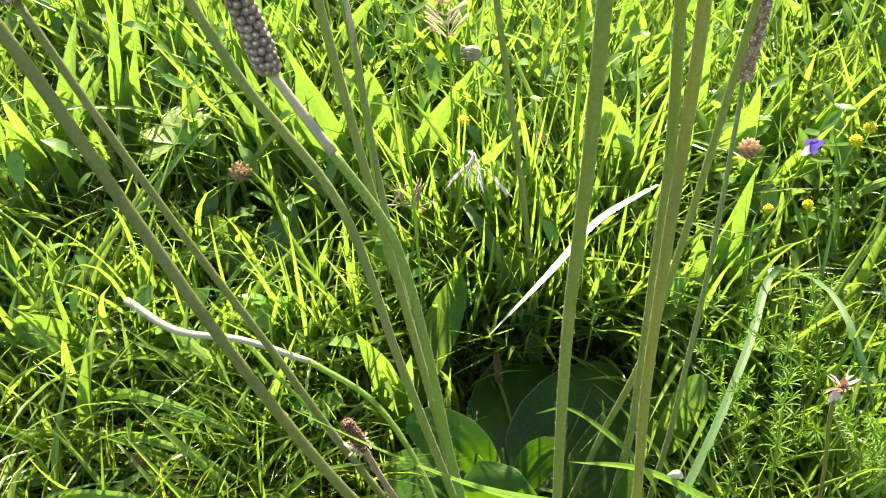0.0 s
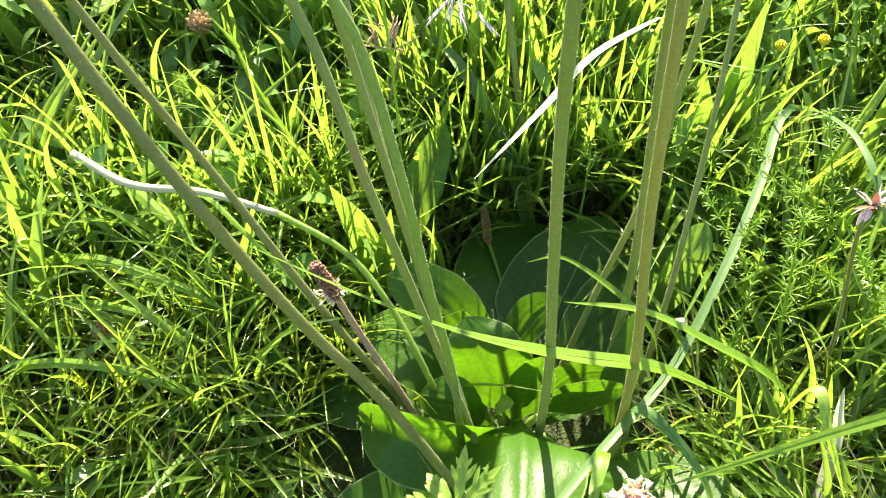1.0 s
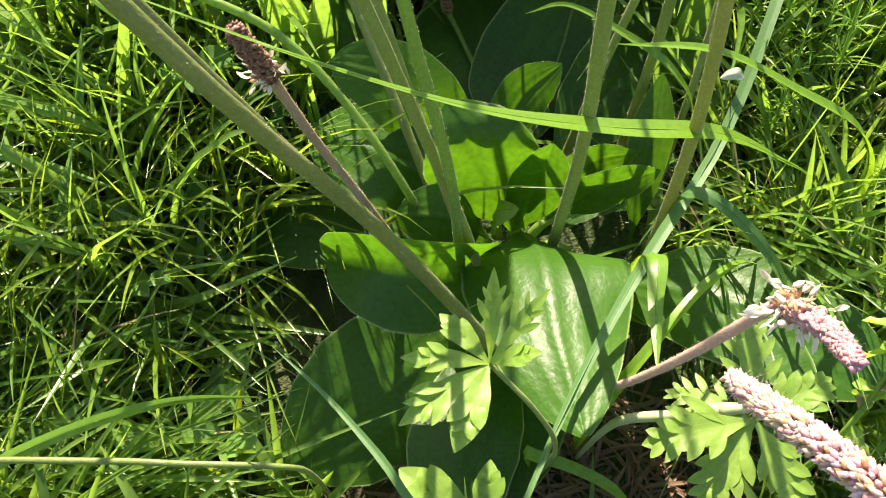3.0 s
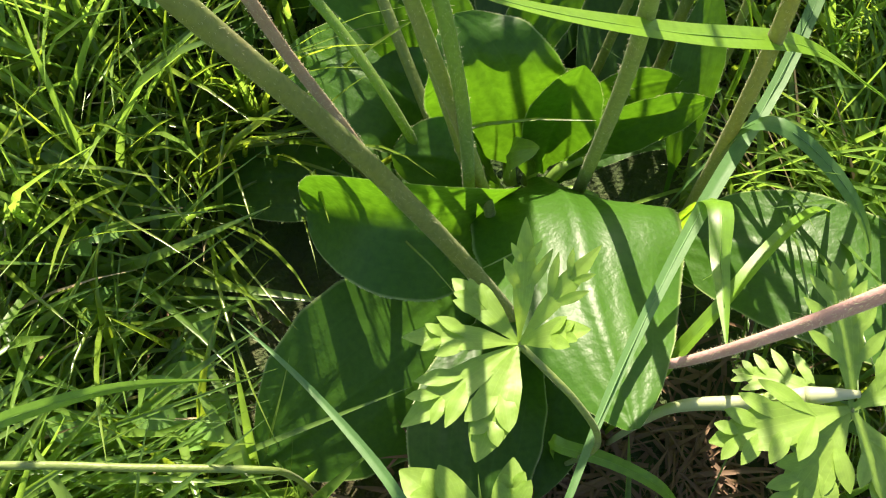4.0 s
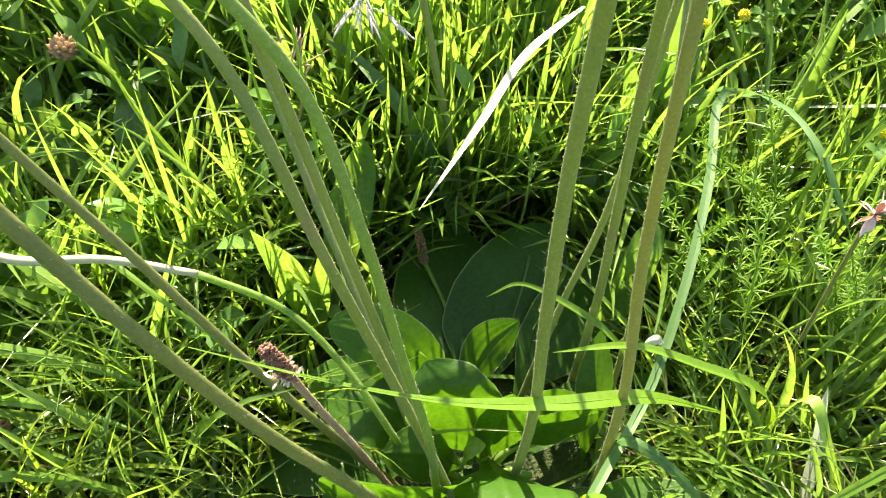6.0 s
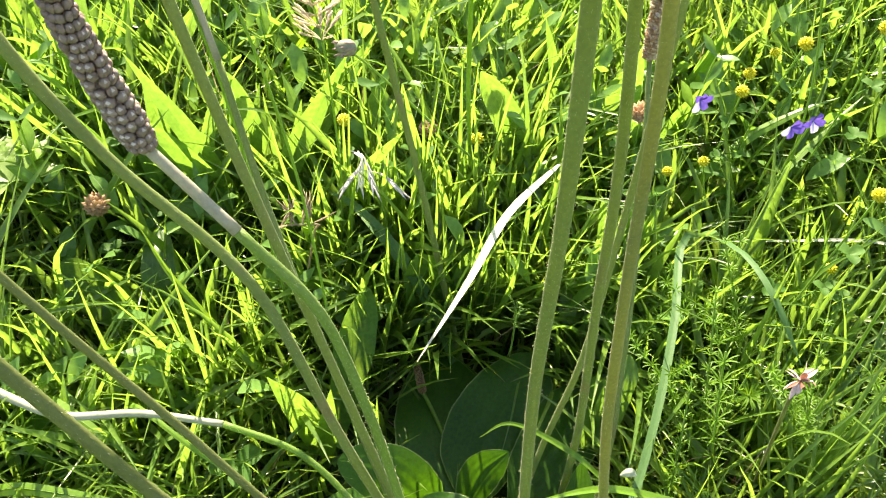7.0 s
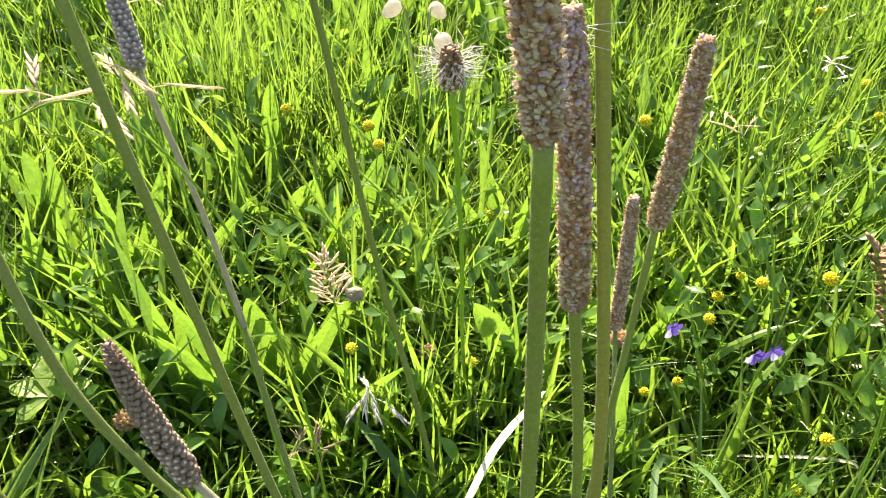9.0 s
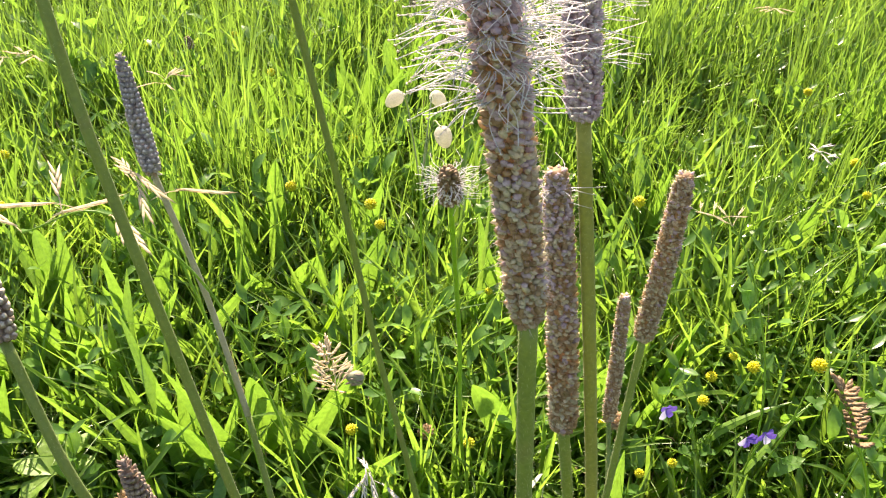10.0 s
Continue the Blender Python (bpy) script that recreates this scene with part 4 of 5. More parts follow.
blade([(0.232, 0.356, 0.0), (0.2387, 0.3575, 0.020), (0.2662, 0.3612, 0.060), (0.3037, 0.3762, 0.090), (0.335, 0.390, 0.105)], 0.0028, (0.3, 0.9, 0.1), m_blade_bright, "long yellow-green grass blade leaning over", 0.2)
blade([(0.205, 0.375, 0.0), (0.2337, 0.385, 0.050), (0.2662, 0.395, 0.075), (0.2925, 0.3925, 0.095), (0.318, 0.390, 0.106)], 0.0042, (0.1, 0.95, 0.1), m_blade_bright, "broad green grass blade leaning over", 0.2)
blade([(-0.045, 0.500, 0.0), (-0.0175, 0.5087, 0.080), (0.0037, 0.5162, 0.110), (0.0237, 0.5275, 0.140)], 0.0032, (0.8, 0.3, -0.3), m_blade_bright, "slanting bright grass blade", 0.2)
blade([(0.172, 0.125, 0.0), (0.1755, 0.1500, 0.045), (0.1730, 0.1565, 0.062), (0.1705, 0.1600, 0.077)], 0.0030, (0.9, -0.3, 0.1), m_blade_pale, "pale bleached grass blade standing up", 0.2)
blade([(0.330, 0.292, 0.0), (0.322, 0.296, 0.060), (0.3012, 0.3037, 0.070), (0.2587, 0.3212, 0.060), (0.2162, 0.3375, 0.050)], 0.0011, (0.2, 0.9, 0.1), m_blade_pale, "thin straw-pale stem lying across the grass", 0.3)

# ---- lobed leaves ----


WEDGE = ((0, 0.12, 0.35, 0.6, 0.8, 0.93, 1), (0.10, 0.22, 0.66, 0.90, 0.64, 0.30, 0.04))


def toothed_lobe(c, tip, half, phase, teeth):
    """A wedge-shaped lobe: its middle blade, and pairs of blunt side teeth that branch off along it."""
    sh = Shape()
    d = tip - c
    n = np.linalg.norm(d)
    way = d / n
    side = unit(np.cross(way, (0.02, 0.03, 1.0)))
    up = np.cross(side, way)
    leaf(sh, [c, c + d * 0.5 + up * 0.05 * n, tip - up * 0.03 * n], half, side, WEDGE, 0.16, 0, 0.10, nv=9, nu=18, phase=phase)
    for k, (start, long, turn, wide) in enumerate(teeth):
        for out in (1, -1):
            w = unit(way * math.cos(turn) + side * out * math.sin(turn) + up * 0.10)
            p = c + d * start + up * (0.045 * n - 0.0003 * (k + 1))
            q = p + w * long * n * (1 + 0.12 * math.sin(3 * phase + 2 * out + k))
            leaf(sh, [p, (p + q) / 2 + up * 0.02 * n, q], half * wide, np.cross(w, up), WEDGE, 0.12, 0, 0.08, nv=7, nu=12, phase=phase + out)
    return sh


FINGERS = ((0.40, 0.40, 0.46, 0.50), (0.64, 0.24, 0.52, 0.36))
CRENATE = ((0.26, 0.40, 0.80, 0.40), (0.44, 0.38, 0.74, 0.40), (0.62, 0.32, 0.66, 0.36), (0.78, 0.22, 0.58, 0.30))


def lobed_leaf(foot, centre, lobes, label, teeth=FINGERS):
    """A palmate leaf: a stalk, and toothed lobes that spread from one point."""
    ob = thing("buttercup_leaf", (foot[0], foot[1], 0.0), label, "leaf", "lobed leaves")
    sh = Shape()
    c, f = np.array(centre), np.array(foot)
    tube(sh, [f * (1, 1, 0) + (0.004, 0.004, 0), f, (f + c) / 2 + (0.002, -0.003, 0.006), c], 0.0008, 0.0007, 7, 6)
    part("leaf_stalk", sh, m_stalk, ob)
    for k, (tip, wide) in enumerate(lobes):
        part("leaf_lobe", toothed_lobe(c, np.array(tip), wide, 0.9 * k, teeth), m_lobed, ob)
    return ob


lobed_leaf((0.027, 0.086, 0.066), (0.010, 0.1037, 0.0962), [((0.0137, 0.1220, 0.1125), 0.0025), ((0.0255, 0.1145, 0.1125), 0.0023), ((0.0210, 0.1012, 0.1075), 0.0032), ((-0.0116, 0.1075, 0.1012), 0.0032), ((-0.0145, 0.0920, 0.0975), 0.0038), ((-0.0025, 0.0835, 0.0975), 0.0050), ((0.000, 0.1187, 0.0970), 0.0036)], "light green deeply lobed leaf above the rosette")
lobed_leaf((0.010, 0.062, 0.020), (0.004, 0.068, 0.052), [((-0.016, 0.090, 0.056), 0.0075), ((-0.030, 0.070, 0.052), 0.0085), ((0.010, 0.088, 0.056), 0.0050), ((-0.010, 0.050, 0.052), 0.0085)], "pale yellow-green lobed leaf low under the plantain")
lobed_leaf((0.098, 0.070, 0.030), (0.0788, 0.0825, 0.0775), [((0.048, 0.0815, 0.0762), 0.0056), ((0.0600, 0.0650, 0.070), 0.0054), ((0.0610, 0.0970, 0.0675), 0.0034), ((0.0838, 0.1130, 0.0838), 0.0044), ((0.1010, 0.0890, 0.0825), 0.0052), ((0.085, 0.0580, 0.0725), 0.0056)], "light green lobed leaf by the plantain", CRENATE)
lobed_leaf((-0.190, 0.430, 0.030), (-0.185, 0.440, 0.075), [((-0.160, 0.450, 0.075), 0.010), ((-0.165, 0.470, 0.080), 0.009), ((-0.190, 0.475, 0.082), 0.010), ((-0.212, 0.455, 0.075), 0.010), ((-0.205, 0.425, 0.07), 0.009)], "light green lobed leaf in the grass")
lobed_leaf((-0.300, 0.640, 0.050), (-0.290, 0.650, 0.110), [((-0.255, 0.660, 0.11), 0.012), ((-0.260, 0.690, 0.12), 0.012), ((-0.300, 0.695, 0.12), 0.012), ((-0.325, 0.660, 0.11), 0.012)], "light green lobed leaf in the grass")

# ---- ribwort plantains and broad-leaved plants ----


def broad_plant(base, leaves, label, name="ribwort_plantain", material=None, cat="plantain"):
    ob = thing(name, (*base, 0.0), label, cat, "broad-leaved meadow plants")
    for tip, half, lift in leaves:
        tip = np.array(tip, float)
        b = np.array((*base, 0.0)) + rng.uniform(-0.004, 0.004, 3) * (1, 1, 0)
        mid = (b + tip) / 2 + np.array((0, 0, lift))
        d = tip - b
        side = unit(np.cross(d, (0.0, -1.0, 0.35)))
        part("leaf", leaf(Shape(), [b, mid, tip], half, side, ROUND if half > 0.0088 else LANCE, 0.18, 0, 0.14, 0.09, nv=13, nu=24, phase=rng.uniform(0, 6)), material or m_broad, ob)
    return ob


broad_plant((-0.022, 0.260), [((-0.0463, 0.2688, 0.0850), 0.0086, 0.012), ((-0.0175, 0.2638, 0.0725), 0.0055, 0.006), ((0.010, 0.322, 0.074), 0.0112, 0.006)], "bright upright pointed leaves beside the plantain", "knapweed_seedling", m_clover, "herb")
# Extra leaves, added to keep the sun off the rosette's rear leaves.
broad_plant((0.058, 0.325), [((0.040, 0.334, 0.082), 0.0140, 0.004), ((0.078, 0.338, 0.078), 0.0130, 0.004), ((0.104, 0.330, 0.060), 0.0110, 0.006)], "dull green broad leaves added behind the plantain as shade", "knapweed_seedling", cat="herb")
broad_plant((-0.110, 0.350), [((-0.165, 0.392, 0.045), 0.0150, 0.020), ((-0.105, 0.410, 0.050), 0.0100, 0.020), ((-0.145, 0.372, 0.050), 0.0080, 0.018)], "dull green broad leaf in the grass", "knapweed_seedling", cat="herb")
broad_plant((-0.030, 0.440), [((-0.052, 0.463, 0.120), 0.0100, 0.006), ((-0.010, 0.448, 0.105), 0.0055, 0.008), ((-0.060, 0.470, 0.080), 0.0080, 0.006), ((0.010, 0.470, 0.105), 0.0080, 0.008)], "upright backlit ribwort leaves")
broad_plant((0.152, 0.420), [((0.092, 0.416, 0.136), 0.0100, 0.010), ((0.110, 0.430, 0.115), 0.0065, 0.006), ((0.120, 0.440, 0.100), 0.0070, 0.004), ((0.160, 0.425, 0.105), 0.0055, 0.006)], "broad yellow-green backlit leaves")
broad_plant((-0.095, 0.440), [((-0.135, 0.505, 0.155), 0.0062, 0.012), ((-0.160, 0.470, 0.120), 0.0050, 0.014), ((-0.100, 0.470, 0.125), 0.0070, 0.004), ((-0.115, 0.460, 0.110), 0.0062, 0.006), ((-0.060, 0.455, 0.115), 0.0060, 0.004)], "long narrow bright leaves standing up")
broad_plant((0.160, 0.330), [((0.176, 0.356, 0.125), 0.0085, 0.006), ((0.166, 0.345, 0.105), 0.0060, 0.006), ((0.190, 0.350, 0.090), 0.0055, 0.01), ((0.150, 0.350, 0.090), 0.0070, 0.004)], "bright backlit narrow leaves")
broad_plant((0.070, 0.380), [((0.055, 0.395, 0.105), 0.0075, 0.004), ((0.080, 0.395, 0.095), 0.0065, 0.004), ((0.098, 0.385, 0.085), 0.0070, 0.004), ((0.045, 0.385, 0.085), 0.0070, 0.004)], "yellow-green ribwort leaves standing upright")
broad_plant((0.118, 0.230), [((0.140, 0.262, 0.060), 0.0110, 0.012), ((0.125, 0.262, 0.045), 0.0100, 0.010)], "dark green leaf lit at its edge", "knapweed_seedling", cat="herb")
broad_plant((-0.185, 0.286), [((-0.254, 0.301, 0.050), 0.0120, 0.022), ((-0.150, 0.300, 0.045), 0.0070, 0.016)], "dull green broad leaf lying over the grass", "knapweed_seedling", cat="herb")
for x, y, dx, dy, h, w in ((-0.215, 0.265, 0.05, -0.01, 0.050, 0.0070), (-0.150, 0.270, 0.02, 0.03, 0.070, 0.0080), (-0.240, 0.330, -0.05, 0.03, 0.060, 0.0100), (-0.190, 0.330, 0.04, 0.03, 0.065, 0.0090), (-0.260, 0.290, 0.03, 0.04, 0.060, 0.0080)):
    broad_plant((x, y), [((x + dx, y + dy, h), w * 0.62, 0.014), ((x - dy, y + dx * 0.6, h * 0.8), w * 0.5, 0.016), ((x + dx * 0.2, y + 0.03, h), w * 0.5, 0.010)], "low broad leaves between the grass", "knapweed_seedling", cat="herb")
broad_plant((-0.131, 0.543), [((-0.1525, 0.566, 0.160), 0.0078, 0.004), ((-0.112, 0.555, 0.120), 0.0062, 0.006)], "tall bright yellow-green leaf standing over the grass")
broad_plant((-0.113, 0.472), [((-0.142, 0.492, 0.112), 0.0066, 0.004), ((-0.1125, 0.466, 0.125), 0.0082, 0.002), ((-0.090, 0.480, 0.095), 0.0070, 0.004)], "clump of long green leaves, one sunlit")
RW = np.random.default_rng(21)
for k in range(84):
    x, y = RW.uniform(-0.45, 0.75), RW.uniform(0.42, 1.15)
    if k < 9:
        x, y = RW.uniform(-0.45, -0.16), RW.uniform(0.45, 0.75)
    broad_plant((x, y), [((x + RW.normal(0, 0.035), y + RW.normal(0.01, 0.03), RW.uniform(0.08, 0.15)), RW.uniform(0.0045, 0.0092), RW.uniform(0, 0.02)) for _ in range(RW.integers(4, 8))], "upright backlit ribwort leaves in the meadow")


def ribwort_head(points, label, r=0.0042, long=0.017):
    ob = thing("ribwort_flower", (points[0][0], points[0][1], 0.0), label, "plantain", "ribwort flower heads")
    st = stalk(points, 0.0012, 0.0010, ob, m_stalk_green, hairs=0)
    p, q = np.array(points[-1]), np.array(points[-2])
    d = unit(p - q)
    bud_spike([p, p + d * long * 0.5, p + d * long], r, r * 0.45, st, m_brownbud, "dark brown oval flower head", 8, "flower_head")
    return st, p, d


st, p, d = ribwort_head([(0.0962, 0.42, 0.0), (0.0757, 0.3792, 0.1398), (0.061, 0.3363, 0.2519), (0.0442, 0.2975, 0.3643)], "ribwort flower with a ring of white stamens")
filaments([p + d * 0.006, p + d * 0.010, p + d * 0.016], 0.0045, st, 110, 0.1, 0.9, 0.0075)
for k in range(26):
    x, y = RW.uniform(-0.5, 1.1), RW.uniform(0.62, 1.6)
    h = RW.uniform(0.14, 0.27)
    ribwort_head([(x, y, 0), (x + RW.normal(0, 0.01), y + RW.normal(0, 0.01), h * 0.5), (x + RW.normal(0, 0.02), y + RW.normal(0, 0.02), h)], "brown ribwort flower head on a thin stalk", 0.0042, 0.012)

bare = thing("meadow_stem", (0.0586, 0.310, 0.0), "tall thin dark green flower stem, bare", "stem")
stalk([(0.062, 0.304, 0.0), (0.0429, 0.3406, 0.1238), (0.0235, 0.3659, 0.2303), (0.0078, 0.3791, 0.334), (-0.0091, 0.3825, 0.4353), (-0.026, 0.3816, 0.5359)], 0.0018, 0.0016, bare, m_stalk, hairs=150)

# ---- clovers and medicks ----


def trefoil(sh, base, way, size, mat=0):
    """Three leaflets round the end of a leaf stalk."""
    way = unit(np.array(way, float))
    side = unit(np.cross(way, (0.05, 0.1, 1.0)))
    for out, turn in ((0, 0.0), (1, 1.9), (-1, 1.9)):
        w = unit(way * math.cos(turn) + side * out * math.sin(turn) + np.array((0, 0, 0.15)))
        leaf(sh, [base, base + w * size * 0.55 + (0, 0, 0.06 * size), base + w * size], size * 0.42, np.cross(w, (0, 0, 1)), OVAL, 0.38, nv=5, nu=8, mat=mat)


def clover_head(sh, centre, r, mat=0, count=46, flat=0.85):
    for k in range(count):
        z = 1 - 2 * (k + 0.5) / count
        a = k * 2.39996
        q = math.sqrt(1 - z * z)
        o = np.array((q * math.cos(a), q * math.sin(a), z * flat))
        bead(sh, np.array(centre) + o * r * 0.72, o + (0, 0, 0.5), r * 0.44, r * 0.27, 0.7, 5, 2, mat=mat)


def medick(head, base, r, label, material=None, leaves=4, name="yellow_clover", cat="flower", group="yellow clovers"):
    head, b = np.array(head, float), np.array((*base, 0.0))
    ob = thing(name, (*base, 0.0), label, cat, group)
    sh = Shape()
    mid = (head + b) / 2 + rng.normal(0, 0.006, 3)
    c, _ = tube(sh, [b, mid, head], 0.0007, 0.0005, 6, 6)
    part("stem", sh, m_stalk_green, ob)
    sh = Shape()
    clover_head(sh, head, r)
    part("flower_head", sh, material or m_yellow, ob)
    for k in range(leaves):
        p = c[int(len(c) * (0.25 + 0.55 * k / leaves))]
        a = rng.uniform(0, 6.28)
        q = p + np.array((math.cos(a), math.sin(a), 0.6)) * 0.014
        sh = Shape()
        tube(sh, [p, (p + q) / 2 + (0, 0, 0.002), q], 0.0004, 0.0003, 5, 3)
        trefoil(sh, q, (math.cos(a), math.sin(a), 0.1), rng.uniform(0.006, 0.0085))
        part("leaf", sh, m_clover, ob)
    return ob


YELLOW = [((0.086, 0.393, 0.106), 0.0052), ((0.011, 0.403, 0.123), 0.0052), ((0.241, 0.263, 0.160), 0.0050), ((0.272, 0.422, 0.106), 0.0056), ((0.246, 0.389, 0.121), 0.0054), ((0.287, 0.350, 0.186), 0.0062), ((0.268, 0.380, 0.158), 0.0056), ((0.186, 0.407, 0.090), 0.0045), ((0.220, 0.366, 0.090), 0.0045), ((0.195, 0.362, 0.090), 0.0043), ((0.261, 0.282, 0.080), 0.0045), ((0.138, 0.548, 0.100), 0.0045), ((0.059, 0.577, 0.100), 0.0050), ((0.295, 0.435, 0.110), 0.0045), ((0.515, 0.603, 0.120), 0.0055)]
for head, r in YELLOW:
    medick(head, (head[0] + rng.normal(0.005, 0.012), head[1] + rng.normal(0.01, 0.012)), r * 0.74, "yellow clover flower head on a thin leafy stem")
for k in range(30):
    x, y = RW.uniform(-0.35, 1.0), RW.uniform(0.5, 1.4)
    medick((x, y, RW.uniform(0.09, 0.16)), (x + RW.normal(0, 0.015), y + RW.normal(0, 0.015)), RW.uniform(0.004, 0.0055), "small yellow clover flower head in the meadow")
medick((0.183, 0.387, 0.116), (0.19, 0.395), 0.0068, "faded brownish pink clover head", m_husk, 3, "clover", group="clovers")
medick((-0.135, 0.412, 0.074), (-0.13, 0.42), 0.0075, "withered brown clover head", m_husk, 2, "clover", group="clovers")
ragged = thing("clover", (0.200, 0.200, 0.0), "withered pink clover head on a bent stem", "flower", "clovers")
sh = Shape()
tube(sh, [(0.200, 0.200, 0.0), (0.172, 0.186, 0.090), (0.146, 0.171, 0.160), (0.142, 0.169, 0.181)], 0.0009, 0.0007, 6, 6)
part("stem", sh, m_stalk_brown, ragged)
for k in range(22):
    sh = Shape()
    w = unit(rng.normal(0, 0.7, 3) + (0, 0, 0.75))
    p = np.array((0.142, 0.169, 0.181))
    leaf(sh, [p, p + w * 0.0035, p + w * rng.uniform(0.005, 0.0075) + rng.normal(0, 0.0012, 3)], rng.uniform(0.0006, 0.0011), np.cross(w, (0.3, 0.2, 1)), LANCE, 0.5, nv=3, nu=6)
    part("petal", sh, m_pink if k % 3 else m_redbud, ragged)
medick((0.060, 0.408, 0.105), (0.07, 0.42), 0.0055, "faded brownish clover head", m_husk, 2, "clover", group="clovers")



def leafy_herb(points, size, seed, label="upright herb with pairs of pointed bright leaves"):
    """A thin stem with pairs of pointed leaves that grow smaller towards its top."""
    g = np.random.default_rng(seed)
    ob = thing("leafy_herb", (points[0][0], points[0][1], 0.0), label, "herb", "leafy herbs")
    sh = Shape()
    c, _ = tube(sh, points, 0.0008, 0.0005, 6, 8)
    part("stem", sh, m_stalk_green, ob)
    n = len(c)
    turn = g.uniform(0, 3)
    for i in range(4, n, 3):
        turn += 1.57
        s = size * (1.15 - 0.5 * i / n)
        for out in (1, -1):
            w = unit(np.array((out * math.cos(turn), out * math.sin(turn), g.uniform(0.5, 1.3))))
            p = c[i]
            part("leaf", leaf(Shape(), [p, p + w * s * 0.5 + (0, 0, -0.06 * s), p + w * s], s * 0.21, np.cross(w, (0, 0, 1)), LANCE, 0.25, nv=5, nu=9), m_broad, ob)
    return ob


HB = np.random.default_rng(77)
herbs = []
for k in range(6):
    h, dx, dy = HB.uniform(0.10, 0.15), HB.normal(0, 0.012), HB.normal(0, 0.012)
    herbs.append(leafy_herb([(0.30 + 0.05 * k, 0.50, 0.0), (0.30 + 0.05 * k + dx * 0.4, 0.50 + dy, h * 0.5), (0.30 + 0.05 * k + dx, 0.50 + dy, h)], HB.uniform(0.023, 0.032), 300 + k))
for k in range(150):
    x, y = HB.uniform(0.14, 0.75), HB.uniform(0.36, 1.1)
    if k % 3 == 0:
        x, y = HB.uniform(-0.45, 0.2), HB.uniform(0.42, 1.0)
    copy_thing(herbs[k % 6], pose(K * x, K * y, 0, HB.normal(0, 7), HB.normal(0, 7), HB.uniform(0, 360)))

for k, (x, y) in enumerate(((0.3275, 0.484), (0.350, 0.500), (0.3337, 0.355), (0.300, 0.440), (0.372, 0.430))):
    copy_thing(herbs[k], pose(K * x, K * y, 0, HB.normal(0, 5), HB.normal(0, 5), HB.uniform(0, 360)))

# ---- violet flowers ----


def violet(head, tilt):
    head = np.array(head, float)
    base = (head[0] + 0.012, head[1] + 0.01)
    ob = thing("violet_flower", (*base, 0.0), "small deep violet flower with a paler lip", "flower", "violet flowers")
    sh = Shape()
    tube(sh, [(*base, 0.0), (head[0] + 0.006, head[1] + 0.012, head[2] * 0.55), head], 0.0007, 0.0006, 6, 6)
    part("stem", sh, m_stalk_green, ob)
    for a, m, s in ((0.5, 0, 1.0), (1.3, 0, 0.9), (2.1, 0, 1.0), (3.9, 1, 1.0), (5.2, 0, 0.9)):
        w = unit(np.array((math.cos(a + tilt), -0.35, math.sin(a + tilt))))
        part("petal", leaf(Shape(), [head, head + w * 0.005 * s + (0, -0.001, 0), head + w * 0.008 * s], 0.0026 * s, np.cross(w, (0, -1, 0.2)), OVAL, 0.2, nv=5, nu=8), m_lilac if m else m_violet, ob)


violet((0.219, 0.388, 0.119), 0.2)
violet((0.270, 0.352, 0.126), 1.0)
violet((0.261, 0.356, 0.119), -0.6)

# ---- bladder campion, nodding bud, seed grasses ----
campion = thing("bladder_campion", (0.085, 0.580, 0.0), "bladder campion with papery pale pink inflated calyces", "flower")
sh = Shape()
hub = np.array((0.085, 0.575, 0.19))
tube(sh, [(0.085, 0.580, 0.0), (0.087, 0.578, 0.1), hub], 0.0011, 0.0009, 6, 5)
part("stem", sh, m_stalk_green, campion)
for p, way in (((0.064, 0.568, 0.268), (-0.6, 0, -0.5)), ((0.101, 0.593, 0.253), (0.6, 0.1, -0.6)), ((0.083, 0.489, 0.280), (0.2, 0, -0.8))):
    p = np.array(p)
    way = unit(np.array(way, float))
    sh = Shape()
    tube(sh, [hub, (hub + p) / 2 + (0, 0, 0.03), p - way * 0.008], 0.0006, 0.0005, 5, 6)
    part("flower_stalk", sh, m_stalk_pale, campion)
    sh = Shape()
    bead(sh, p, way, 0.0078, 0.0056, 0.95, 14, 9)
    part("calyx", sh, m_papery, campion)

nod = thing("nodding_bud", (0.105, 0.370, 0.0), "round grey-violet flower bud on a slanting thin stem", "flower")
sh = Shape()
tube(sh, [(0.112, 0.372, 0.0), (0.100, 0.375, 0.075), (0.060, 0.385, 0.125), (0.028, 0.396, 0.160), (0.0165, 0.399, 0.171)], 0.0008, 0.0006, 6, 6)
part("stem", sh, m_stalk_green, nod)
sh = Shape()
bead(sh, np.array((0.0145, 0.399, 0.1735)), (-0.9, 0, 0.3), 0.0060, 0.0042, 1, 10, 6)
for k in range(14):
    a = k * 2.4
    o = np.array((0, math.cos(a), math.sin(a)))
    sepal = Shape()
    bead(sepal, np.array((0.0165 - 0.003 * (k % 3), 0.399, 0.173)) + o * 0.0036, (-1, *(0.3 * o[1:])), 0.003, 0.0012, 0.6, 5, 2)
    part("sepal", sepal, m_bud, nod)
part("bud", sh, m_stalk_grey, nod)


